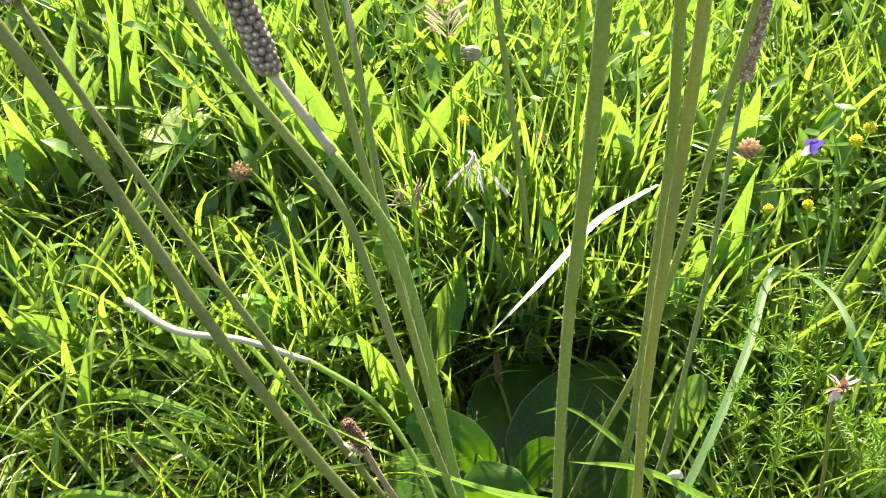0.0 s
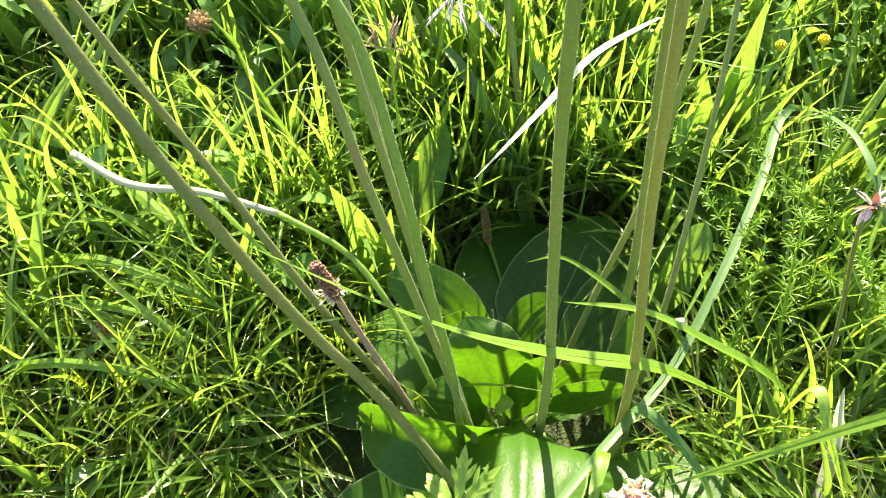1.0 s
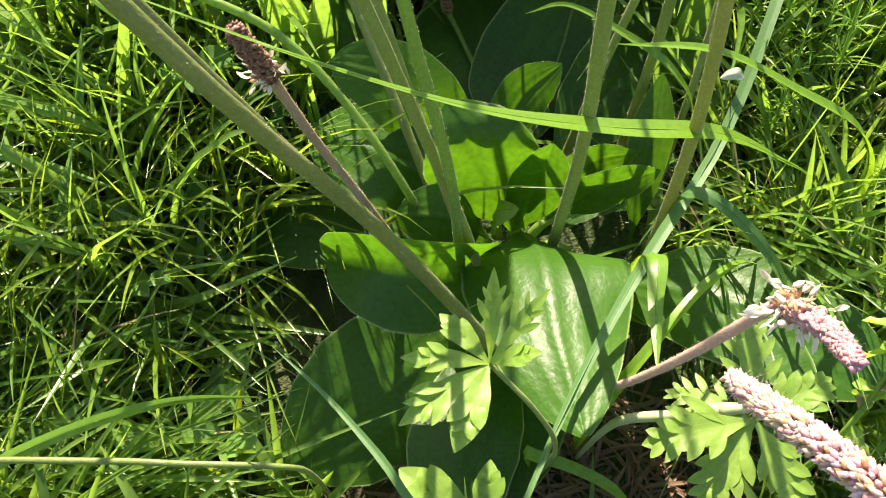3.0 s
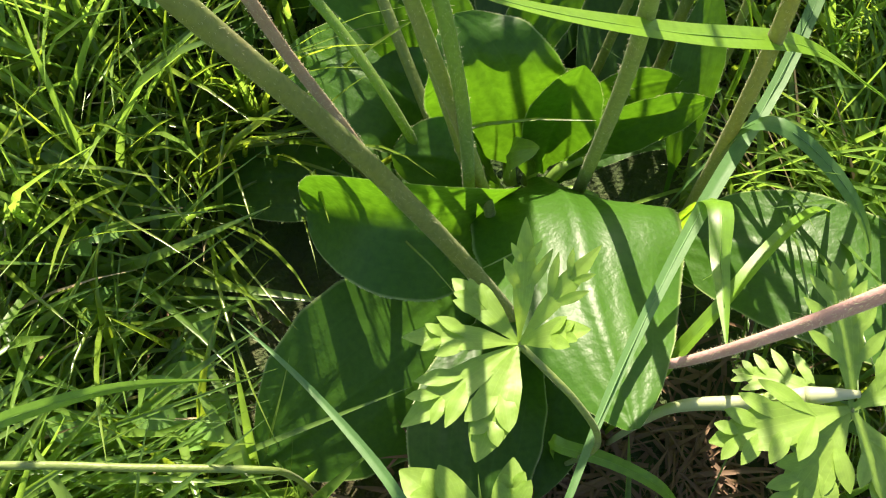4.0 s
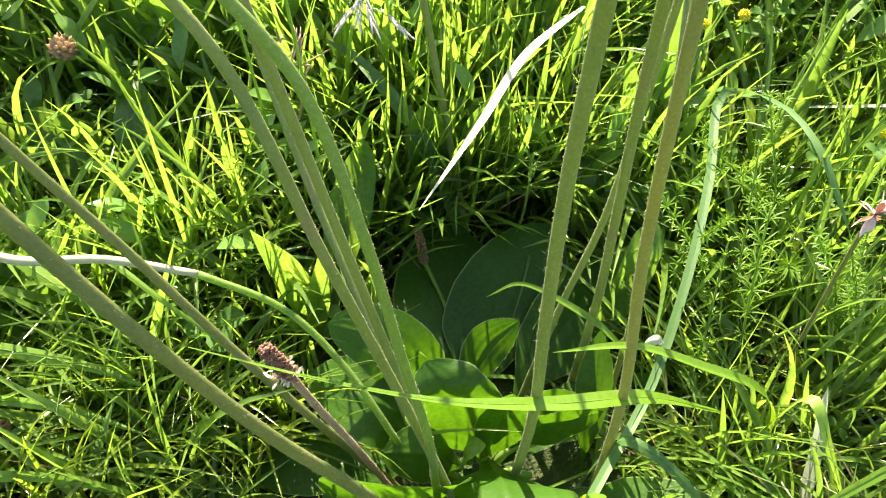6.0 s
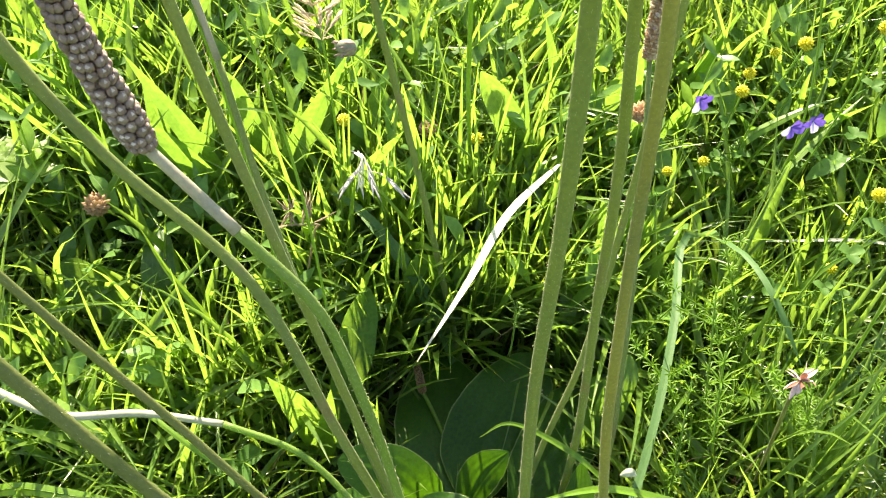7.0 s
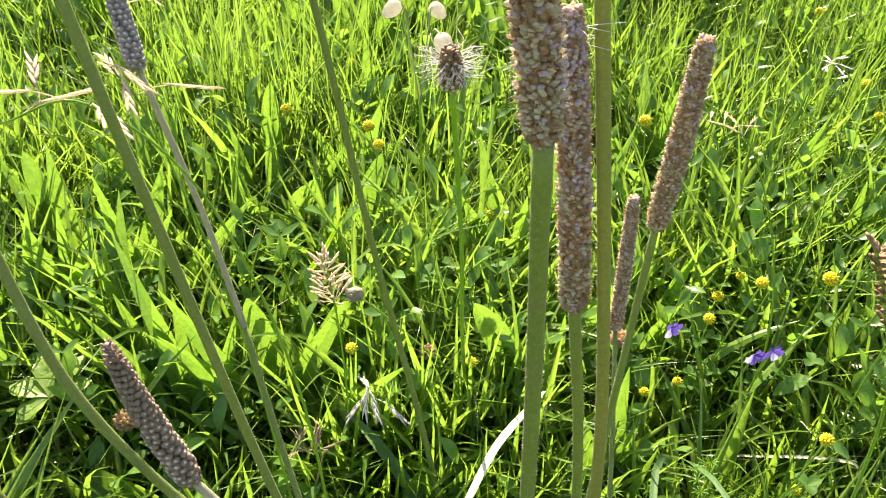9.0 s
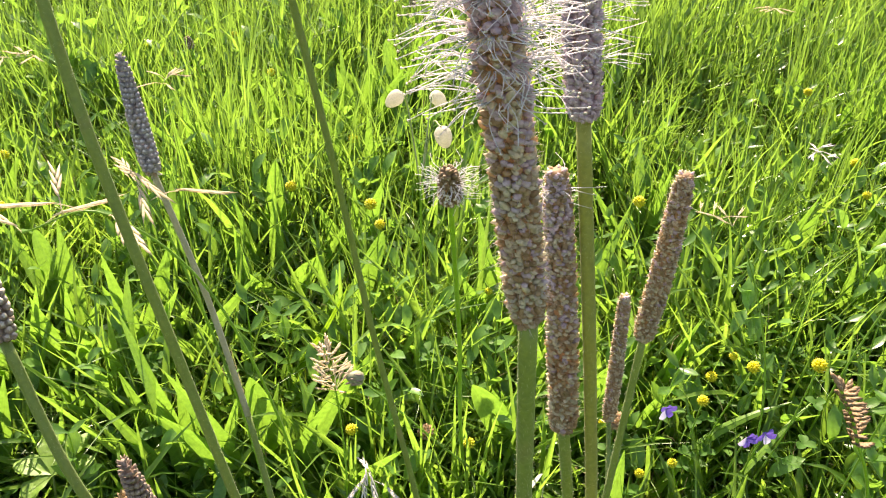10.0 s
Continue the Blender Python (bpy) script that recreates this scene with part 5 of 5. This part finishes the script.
def seed_grass(points, spread, count, size, label, material=None, droop=0.0, seed=1, name="seed_grass", fat=0.040):
    """A grass in seed: a thin culm and spikelets on fine branches along its upper part."""
    g = np.random.default_rng(seed)
    ob = thing(name, (points[0][0], points[0][1], 0.0), label, "grass", "grasses in seed")
    sh = Shape()
    c, _ = tube(sh, points, 0.0008, 0.0004, 6, 8)
    part("culm", sh, m_straw if material is m_straw else m_stalk_green, ob)
    start = int(len(c) * 0.72)
    for k in range(count):
        i = start + int((len(c) - 1 - start) * k / max(1, count - 1))
        p = c[i]
        a = g.uniform(0, 6.28)
        away = spread * (1.1 - 0.8 * k / count)
        q = p + np.array((math.cos(a) * away, math.sin(a) * away, away * (0.8 - droop) - droop * 0.006))
        sh = Shape()
        tube(sh, [p, (p + q) / 2 + (0, 0, 0.1 * away), q], 0.00025, 0.0002, 4, 3)
        d = unit(q - p + (0, 0, -droop * away))
        for j in range(5):
            s = unit(np.cross(d, (0, 0.3, 1))) * (1 if j % 2 else -1)
            bead(sh, q + d * size * 0.20 * j + s * size * 0.05, unit(d + 0.18 * s), size * 0.40, size * fat, 0.8, 5, 2)
        part("spikelet", sh, material or m_husk_pale, ob)
    return ob


seed_grass([(-0.002, 0.378, 0.0), (0.004, 0.372, 0.10), (0.002, 0.362, 0.19), (-0.004, 0.354, 0.245)], 0.0065, 46, 0.0062, "meadow grass with a tan seed panicle", m_husk_pale, 0, 3, fat=0.11)
seed_grass([(-0.010, 0.300, 0.0), (-0.020, 0.318, 0.18), (-0.045, 0.325, 0.300), (-0.080, 0.327, 0.350), (-0.112, 0.328, 0.345)], 0.018, 6, 0.018, "brome grass with drooping silvery spikelets", m_husk_pale, 0.3, 5, "brome_grass")
seed_grass([(-0.030, 0.330, 0.0), (-0.045, 0.345, 0.20), (-0.066, 0.360, 0.315), (-0.078, 0.365, 0.345)], 0.018, 5, 0.017, "brome grass with drooping silvery spikelets", m_husk_pale, 0.4, 8, "brome_grass")
seed_grass([(0.045, 0.36, 0.0), (0.030, 0.362, 0.06), (0.022, 0.366, 0.110), (0.016, 0.370, 0.125)], 0.010, 5, 0.016, "small brome grass with a purplish drooping spikelet", m_bud_pale, 0.5, 9, "brome_grass")
seed_grass([(0.085, 0.300, 0.0), (0.082, 0.285, 0.05), (0.079, 0.279, 0.10)], 0.003, 14, 0.006, "thin green grass spike", m_stalk_green, 0, 10)
seed_grass([(-0.020, 0.345, 0.07), (-0.014, 0.344, 0.100), (-0.012, 0.343, 0.106), (-0.030, 0.344, 0.108)], 0.003, 8, 0.012, "dry straw-coloured grass spikelet", m_straw, 0, 12)
seed_grass([(0.215, 0.205, 0.0), (0.200, 0.200, 0.157), (0.169, 0.190, 0.290), (0.130, 0.175, 0.360), (0.107, 0.165, 0.393)], 0.0005, 60, 0.0034, "tall grass with a brownish seed head", m_brownbud, 0.0, 14, fat=0.20)
medick((-0.163, 0.224, 0.030), (-0.160, 0.228), 0.0055, "withered brown clover head low in the grass", m_husk, 1, "clover", group="clovers")
for k in range(34):
    x, y = RW.uniform(-0.5, 1.2), RW.uniform(0.55, 1.6)
    if k < 5:
        x, y = RW.uniform(0.28, 0.5), RW.uniform(0.3, 0.55)
    h, dx, dy = RW.uniform(0.16, 0.30), RW.normal(0, 0.03), RW.normal(0, 0.03)
    seed_grass([(x, y, 0), (x + dx * 0.3, y + dy * 0.3, h * 0.6), (x + dx, y + dy, h), (x + dx * 1.6, y + dy * 1.6, h * 1.05)], 0.010, 8, 0.0085 if k < 5 else 0.012, "meadow grass with pale seed spikelets", m_husk_pale if k % 3 else m_bud_pale, 0.3, 40 + k)

# ---- bedstraw ----


def bedstraw(points, seed, size=0.013):
    g = np.random.default_rng(seed)
    ob = thing("bedstraw", (points[0][0], points[0][1], 0.0), "bright green bedstraw with whorls of needle leaves", "herb", "bedstraws")
    sh = Shape()
    c, _ = tube(sh, points, 0.0007, 0.0004, 6, 8)
    part("stem", sh, m_stalk_green, ob)
    n = len(c)
    for i in range(3, n, 2 if size > 0.0095 else 1):
        sh = Shape()
        s = size * (1 - 0.45 * i / n)
        turn = g.uniform(0, 1)
        t = unit(c[i] - c[i - 1])
        a0 = unit(np.cross(t, (0.2, 0.9, 0.1)))
        b0 = np.cross(t, a0)
        for j in range(8):
            a = turn + j * math.pi / 4
            w = unit(math.cos(a) * a0 + math.sin(a) * b0 + t * g.uniform(0.2, 0.6))
            leaf(sh, [c[i], c[i] + w * s * 0.5 + t * 0.0008, c[i] + w * s], 0.00042, np.cross(w, t), LANCE, 0.2, nv=3, nu=5)
        part("leaf_whorl", sh, m_bedstraw, ob)
    return ob


bedstraw([(0.175, 0.200, 0.0), (0.166, 0.212, 0.06), (0.158, 0.221, 0.118)], 1)
BS = np.random.default_rng(5)
for k in range(11):
    x, y = BS.uniform(0.130, 0.30), BS.uniform(0.16, 0.32)
    bedstraw([(x, y, 0.0), (x + BS.normal(0, 0.015), y + BS.normal(0.005, 0.01), 0.045), (x + BS.normal(0, 0.03), y + BS.normal(0.01, 0.015), BS.uniform(0.07, 0.10))], 10 + k, BS.uniform(0.010, 0.014))
for k in range(12):
    x, y = BS.uniform(0.150, 0.235), BS.uniform(0.185, 0.285)
    bedstraw([(x, y, 0.0), (x + BS.normal(0, 0.012), y + BS.normal(0.005, 0.01), 0.045), (x + BS.normal(0, 0.02), y + BS.normal(0.008, 0.012), BS.uniform(0.07, 0.115))], 60 + k, BS.uniform(0.0075, 0.0095))
for k in range(7):
    x, y = BS.uniform(-0.2, -0.08), BS.uniform(0.2, 0.34)
    bedstraw([(x, y, 0.0), (x + BS.normal(0, 0.015), y + BS.normal(0.0, 0.01), 0.03), (x + BS.normal(0, 0.03), y + BS.normal(0.0, 0.015), BS.uniform(0.04, 0.06))], 40 + k, 0.009)

# ---- litter and small leaves by the rosette ----


def loose_leaf(points, half, across, material, label, name="dead_leaf", profile=LANCE):
    ob = link(name, leaf(Shape(), points, half, across, profile, 0.3, 0, 0.2, 0.02, nv=7, nu=14), material, base=points[0])
    return tagged(ob, label, "leaf", "fallen leaves")


loose_leaf([(-0.150, 0.188, 0.004), (-0.135, 0.198, 0.010), (-0.115, 0.212, 0.006)], 0.005, (0.4, -0.5, 0.3), m_dead, "curled red-brown dead leaf on the soil")
loose_leaf([(-0.200, 0.240, 0.004), (-0.185, 0.250, 0.012), (-0.170, 0.262, 0.006)], 0.006, (0.4, -0.5, 0.3), m_dead, "curled red-brown dead leaf on the soil")
loose_leaf([(0.104, 0.190, 0.080), (0.108, 0.189, 0.083), (0.111, 0.188, 0.081)], 0.0020, (0.2, 0.7, 0.5), m_blade_pale, "small pale round leaf", "round_leaf", OVAL)
withered = thing("withered_flower", (0.104, 0.068, 0.0), "withered yellow-brown flower on a green stem", "flower")
sh = Shape()
spray, _ = tube(sh, [(0.104, 0.068, 0.0), (0.108, 0.0755, 0.055), (0.1163, 0.0869, 0.080), (0.1202, 0.0968, 0.100)], 0.0011, 0.0006, 6, 6)
part("stem", sh, m_stalk_green, withered)
for k in range(17):
    p = spray[int(len(spray) * (0.42 + 0.57 * k / 16)) - 1]
    w = unit(rng.normal(0, 0.8, 3) + (0, 0, 0.35))
    n = rng.uniform(0.007, 0.012) * (1 - 0.3 * k / 16)
    sh = leaf(Shape(), [p, p + w * n * 0.5, p + w * n + rng.normal(0, 0.003, 3)], rng.uniform(0.0016, 0.0028), np.cross(w, (0.1, 0.3, 1)), OVAL, 0.7, 0, 0.3, nv=5, nu=9)
    part("petal", sh, (m_straw, m_lobed, m_lobed)[k % 3], withered)
pod = thing("seed_pod", (0.050, 0.092, 0.0), "slim pale green seed pod", "plant")
sh = Shape()
tube(sh, [(0.046, 0.094, 0.0), (0.047, 0.093, 0.045), (0.051, 0.092, 0.060), (0.062, 0.089, 0.068), (0.072, 0.087, 0.075)], 0.0008, 0.0021, 8, 6)
tube(sh, [(0.072, 0.087, 0.075), (0.076, 0.086, 0.078), (0.081, 0.085, 0.079)], 0.0023, 0.0008, 8, 4)
part("pod", sh, m_stalk_pale, pod)
low_stem = thing("creeping_stem", (-0.125, 0.110, 0.0), "brownish green stem lying over the fine grass", "stem")
sh = Shape()
tube(sh, [(-0.200, 0.122, 0.0), (-0.150, 0.115, 0.050), (-0.0989, 0.1057, 0.058), (-0.0752, 0.1009, 0.058), (-0.050, 0.0961, 0.057), (-0.042, 0.095, 0.045), (-0.040, 0.094, 0.0)], 0.0011, 0.0008, 8, 6)
part("stem", sh, m_stalk, low_stem)
white_clover = thing("clover_leaf", (-0.060, 0.235, 0.0), "pale three-part clover leaf beside the plantain", "leaf")
sh = Shape()
tube(sh, [(-0.060, 0.235, 0.0), (-0.064, 0.240, 0.025), (-0.067, 0.243, 0.050)], 0.0006, 0.0005, 6, 4)
part("leaf_stalk", sh, m_stalk_green, white_clover)
sh = Shape()
trefoil(sh, np.array((-0.067, 0.243, 0.050)), (0.2, -0.9, 0.1), 0.014)
part("leaf_blade", sh, m_clover, white_clover)

# ---- the meadow ----
G = np.random.default_rng(11)


def clear_of_rosette(x, y):
    """How far a place lies outside the rosette: 0 inside, 1 well clear of it."""
    d = np.hypot((x - 0.032) / 0.098, (y - 0.152) / 0.104)
    e = np.hypot((x - 0.065) / 0.066, (y - 0.252) / 0.062)
    return np.clip((np.minimum(d, e) - 0.90) / 0.22, 0, 1)


def patch(n, x0, x1, y0, y1, height, clump=0.0):
    """Roots spread over a stretch of the plan, thinned by the rosette, and the height that the sward has there."""
    x, y = G.uniform(x0, x1, n), G.uniform(y0, y1, n)
    if clump:
        m = max(1, n // 14)
        cx, cy = G.uniform(x0, x1, m), G.uniform(y0, y1, m)
        k = G.integers(0, m, n)
        s = G.random(n) < clump
        x = np.where(s, cx[k] + G.normal(0, 0.006, n), x)
        y = np.where(s, cy[k] + G.normal(0, 0.006, n), y)
    free = clear_of_rosette(x, y)
    keep = G.random(n) < free * np.where((x < 0.02) & (y < 0.25) & (x > -0.25), 0.80, 1.0) * np.where((x > 0.0) & (x < 0.125) & (y > 0.28) & (y < 0.375), 0.85, 1.0) * np.where((x < -0.03) & (y > 0.24) & (y < 0.46), 0.72, 1.0) * np.where(np.hypot(x + 0.032, y - 0.280) < 0.032, 0.5, 1.0)
    x, y, free = x[keep], y[keep], free[keep]
    low = np.clip((y - 0.22) / np.where(x < 0, 0.34, 0.25), 0, 1)
    low = np.maximum(low, 0.45 * np.clip((x - 0.12) / 0.06, 0, 1))
    low = np.maximum(low, 0.42 * np.clip((-0.045 - x) / 0.04, 0, 1) * np.clip((y - 0.15) / 0.05, 0, 1))
    drift = np.array([noise.noise((7 * a, 7 * b, 5)) for a, b in zip(x, y)]) if len(x) < 40000 else 0
    tall = height * (0.48 + 0.52 * low) * (0.55 + 0.45 * free) * (1 + 0.45 * drift)
    return np.stack([x, y, np.full(len(x), -0.006)], 1), tall


def sward(n, box, height, width, lean, bend, segs=4, clump=0.5, twist=0.4):
    root, tall = patch(n, *box, height, clump)
    m = len(root)
    return strips(G, root, G.uniform(0, 2 * np.pi, m), np.abs(G.normal(0, lean, m)), np.abs(G.normal(bend, bend * 0.6, m)), tall * G.uniform(0.6, 1.35, m), width * G.uniform(0.6, 1.4, m), segs, twist, segs > 4)


def sheaf(n, x, y, sx, sy, phi, lean, bend, length, width):
    """Blades of one tuft that lie over the same way."""
    root = np.stack([G.normal(x, sx, n), G.normal(y, sy, n), np.full(n, -0.004)], 1)
    return strips(G, root, G.normal(phi, 0.5, n), np.abs(G.normal(lean, 0.3, n)), G.normal(bend, 0.35, n), length * G.uniform(0.5, 1.25, n), width * G.uniform(0.5, 1.4, n), 6, 0.15, True)


bulk("fine_grass", [sheaf(95, -0.085, 0.208, 0.035, 0.018, 5.4, 0.35, 0.8, 0.085, 0.0009), sheaf(70, -0.150, 0.200, 0.035, 0.025, 0.2, 0.35, 0.8, 0.085, 0.0009), sward(4300, (-0.32, 0.42, 0.0, 0.36), 0.080, 0.00075, 0.85, 1.3, 6, twist=0.9), sward(2100, (-0.32, 0.42, 0.0, 0.36), 0.095, 0.0013, 0.95, 1.0, 6, twist=0.7), sward(11000, (-0.5, 0.8, 0.30, 1.0), 0.085, 0.00060, 0.5, 1.1, 5)], m_grass_fine, "fine yellow-green grass, tangled and low", "grass")
bulk("meadow_grass", [sward(3500, (-0.32, 0.42, 0.0, 0.36), 0.105, 0.0012, 0.65, 1.0, 6, twist=0.7), sward(1200, (-0.32, 0.42, 0.0, 0.36), 0.12, 0.0021, 0.6, 0.9, 6), sward(13000, (-0.5, 0.85, 0.27, 1.0), 0.120, 0.0016, 0.50, 0.8, 5), sward(5000, (-0.5, 0.85, 0.26, 1.0), 0.128, 0.0029, 0.46, 0.8, 6), sward(900, (-0.5, 0.85, 0.34, 1.1), 0.135, 0.0044, 0.50, 0.7, 6)], m_grass, "green meadow grass, dense and backlit", "grass")


def meadow_ring(n, near, far, height, width):
    """Blades all round the place, thinning out softly with the distance."""
    a = G.uniform(0, 2 * np.pi, n)
    r = near + (far - near) * G.random(n) ** 0.8 + G.normal(0, 0.12 * near, n)
    root = np.stack([0.25 + r * np.cos(a), 0.6 + r * np.sin(a), np.full(n, -0.006)], 1)
    seen = (np.abs(root[:, 0] - 0.17) < 0.68) & (root[:, 1] > -0.02) & (root[:, 1] < 1.9)
    root = root[~seen]
    m = len(root)
    return strips(G, root, G.uniform(0, 2 * np.pi, m), np.abs(G.normal(0, 0.38, m)), np.abs(G.normal(0.75, 0.4, m)), height * G.uniform(0.5, 1.3, m), width * G.uniform(0.5, 1.5, m), 3, 0.4)


bulk("far_meadow_grass", [sward(36000, (-1.0, 1.7, 0.98, 1.9), 0.14, 0.0019, 0.36, 0.7, 4), sward(14000, (-1.6, 2.4, 1.85, 3.2), 0.15, 0.0026, 0.35, 0.7, 3), sward(5200, (0.35, 1.5, 0.90, 1.7), 0.22, 0.0017, 0.26, 0.50, 4), sward(5200, (-0.6, 1.3, 0.62, 1.7), 0.19, 0.0008, 0.16, 0.30, 4), meadow_ring(60000, 0.6, 3.0, 0.13, 0.0042), meadow_ring(50000, 2.0, 7.5, 0.16, 0.0085), meadow_ring(26000, 5.5, 22.0, 0.22, 0.026)], m_grass_far, "bright green meadow grass further off", "grass")


# Upright tufts close behind the rosette's leaves are added to shade them.
bulk("flattened_grass", [sheaf(130, -0.125, 0.345, 0.05, 0.03, 5.0, 0.30, 0.6, 0.125, 0.0018), sheaf(90, 0.215, 0.300, 0.04, 0.03, 4.4, 0.30, 0.6, 0.12, 0.0016), sheaf(75, -0.052, 0.228, 0.020, 0.006, 4.6, 0.10, 0.35, 0.052, 0.0012), sheaf(26, -0.165, 0.225, 0.04, 0.03, -0.5, 0.95, 0.5, 0.10, 0.0019), sheaf(22, -0.155, 0.120, 0.03, 0.03, -0.1, 1.10, 0.35, 0.085, 0.0018), sheaf(14, -0.125, 0.180, 0.03, 0.03, -0.7, 0.95, 0.6, 0.08, 0.0016), sheaf(20, 0.190, 0.185, 0.05, 0.04, 2.6, 0.85, 0.5, 0.12, 0.0026), sheaf(16, 0.150, 0.130, 0.03, 0.03, 1.9, 0.9, 0.5, 0.09, 0.0022), sheaf(30, 0.300, 0.330, 0.07, 0.05, 1.0, 0.7, 0.5, 0.15, 0.0036), sheaf(24, -0.230, 0.330, 0.06, 0.05, 0.4, 0.7, 0.5, 0.14, 0.0036), sheaf(140, 0.055, 0.335, 0.052, 0.010, 4.6, 0.10, 0.30, 0.115, 0.0016), sheaf(45, -0.030, 0.268, 0.024, 0.010, 4.4, 0.20, 0.40, 0.075, 0.0014), sheaf(60, -0.075, 0.315, 0.016, 0.010, 4.4, 0.15, 0.4, 0.12, 0.0013), sheaf(130, -0.165, 0.092, 0.022, 0.014, 0.0, 1.2, 0.35, 0.098, 0.0011), sheaf(60, -0.16, 0.15, 0.03, 0.02, -0.5, 1.0, 0.6, 0.09, 0.0009), sheaf(60, -0.090, 0.250, 0.016, 0.010, 4.2, 0.25, 0.5, 0.085, 0.0012), sheaf(50, 0.128, 0.165, 0.020, 0.010, 4.6, 0.35, 1.0, 0.110, 0.0010), sheaf(45, 0.130, 0.125, 0.022, 0.020, 1.2, 0.7, 0.8, 0.085, 0.0009), sheaf(120, 0.060, 0.400, 0.040, 0.012, 4.6, 0.10, 0.35, 0.15, 0.0020), sheaf(60, 0.165, 0.135, 0.012, 0.025, 2.9, 0.8, 0.6, 0.085, 0.0008), sheaf(150, -0.135, 0.098, 0.016, 0.012, 0.02, 0.95, 0.65, 0.074, 0.0013), sheaf(26, -0.120, 0.185, 0.020, 0.012, 5.3, 0.8, 0.6, 0.075, 0.0015), sheaf(24, -0.135, 0.150, 0.020, 0.015, 0.3, 1.0, 0.4, 0.080, 0.0015), sheaf(60, -0.15, 0.125, 0.02, 0.02, 0.1, 0.8, 0.7, 0.068, 0.0011), sheaf(40, -0.10, 0.24, 0.02, 0.01, 3.0, 0.5, 0.9, 0.075, 0.0012), sheaf(80, 0.20, 0.19, 0.02, 0.02, 0.6, 0.45, 0.8, 0.10, 0.0016), sheaf(90, -0.22, 0.30, 0.05, 0.03, 0.3, 0.6, 0.7, 0.10, 0.0020), sheaf(90, -0.27, 0.36, 0.06, 0.05, 2.6, 0.5, 0.8, 0.10, 0.0020), sheaf(60, 0.25, 0.27, 0.04, 0.03, 0.9, 0.45, 0.8, 0.12, 0.0020)], m_grass, "tufts of green grass lying over, with upright ones added as shade", "grass")
bulk("dry_grass", [sheaf(26, 0.150, 0.140, 0.020, 0.025, 2.6, 1.0, 0.4, 0.075, 0.0005), sheaf(30, -0.14, 0.13, 0.03, 0.03, 0.3, 1.1, 0.4, 0.06, 0.0006), sward(1500, (-0.32, 0.42, 0.0, 0.4), 0.07, 0.00045, 1.1, 0.6, 4), sward(3000, (-0.5, 0.9, 0.3, 1.3), 0.10, 0.0005, 0.6, 0.6, 4)], m_straw, "dry straw-coloured stalks in the grass", "dry grass")
bulk("leaf_litter", [*(sheaf(130, 0.045, 0.085, 0.045, 0.022, a, 1.3, 0.3, 0.024, 0.0007) for a in (0.0, 1.2, 2.4, 3.6, 4.8)), sward(5000, (-0.32, 0.42, 0.0, 0.4), 0.035, 0.0007, 1.35, 0.3, 3)], m_litter, "brown plant litter on the soil", "litter")
bulk("moss_cover", [sward(7000, (-0.32, 0.42, 0.0, 0.4), 0.020, 0.0005, 0.9, 0.6, 3)], m_moss, "low moss between the grass", "moss")


def small_leaves(n, box, height, size, half, up, triple=False, profile=OVAL):
    root, tall = patch(n, *box, height, 0.4)
    m = len(root)
    base = root + np.stack([np.zeros(m), np.zeros(m), tall * G.uniform(0.35, 1.0, m)], 1)
    a = G.uniform(0, 2 * np.pi, m)
    out = []
    for turn in ((0, 2.1, -2.1) if triple else (0,)):
        way = np.stack([np.cos(a + turn), np.sin(a + turn), G.normal(up, 0.25, m)], 1)
        nrm = np.stack([G.normal(0, 0.25, m), G.normal(0, 0.25, m), np.ones(m)], 1)
        ln = size * G.uniform(0.7, 1.3, m)
        out.append(ovals(G, base, way, nrm, ln, ln * half, profile=profile))
    return out


bulk("clover_leaves", small_leaves(1300, (-0.5, 0.85, 0.28, 1.05), 0.085, 0.0095, 0.42, 0.15, True) + small_leaves(350, (-0.32, 0.42, 0.02, 0.34), 0.045, 0.007, 0.42, 0.15, True) + small_leaves(1200, (-0.8, 1.5, 1.0, 1.9), 0.11, 0.013, 0.42, 0.15, True), m_clover, "small three-part clover leaves in the grass", "clover leaves")
bulk("herb_leaves", small_leaves(2900, (-0.5, 0.85, 0.28, 1.05), 0.110, 0.023, 0.20, 0.95) + small_leaves(300, (-0.32, 0.42, 0.02, 0.30), 0.050, 0.015, 0.26, 0.5) + small_leaves(2600, (-0.8, 1.5, 1.0, 1.9), 0.125, 0.026, 0.22, 0.9), m_broad, "pointed bright green herb leaves in the grass", "herb leaves")
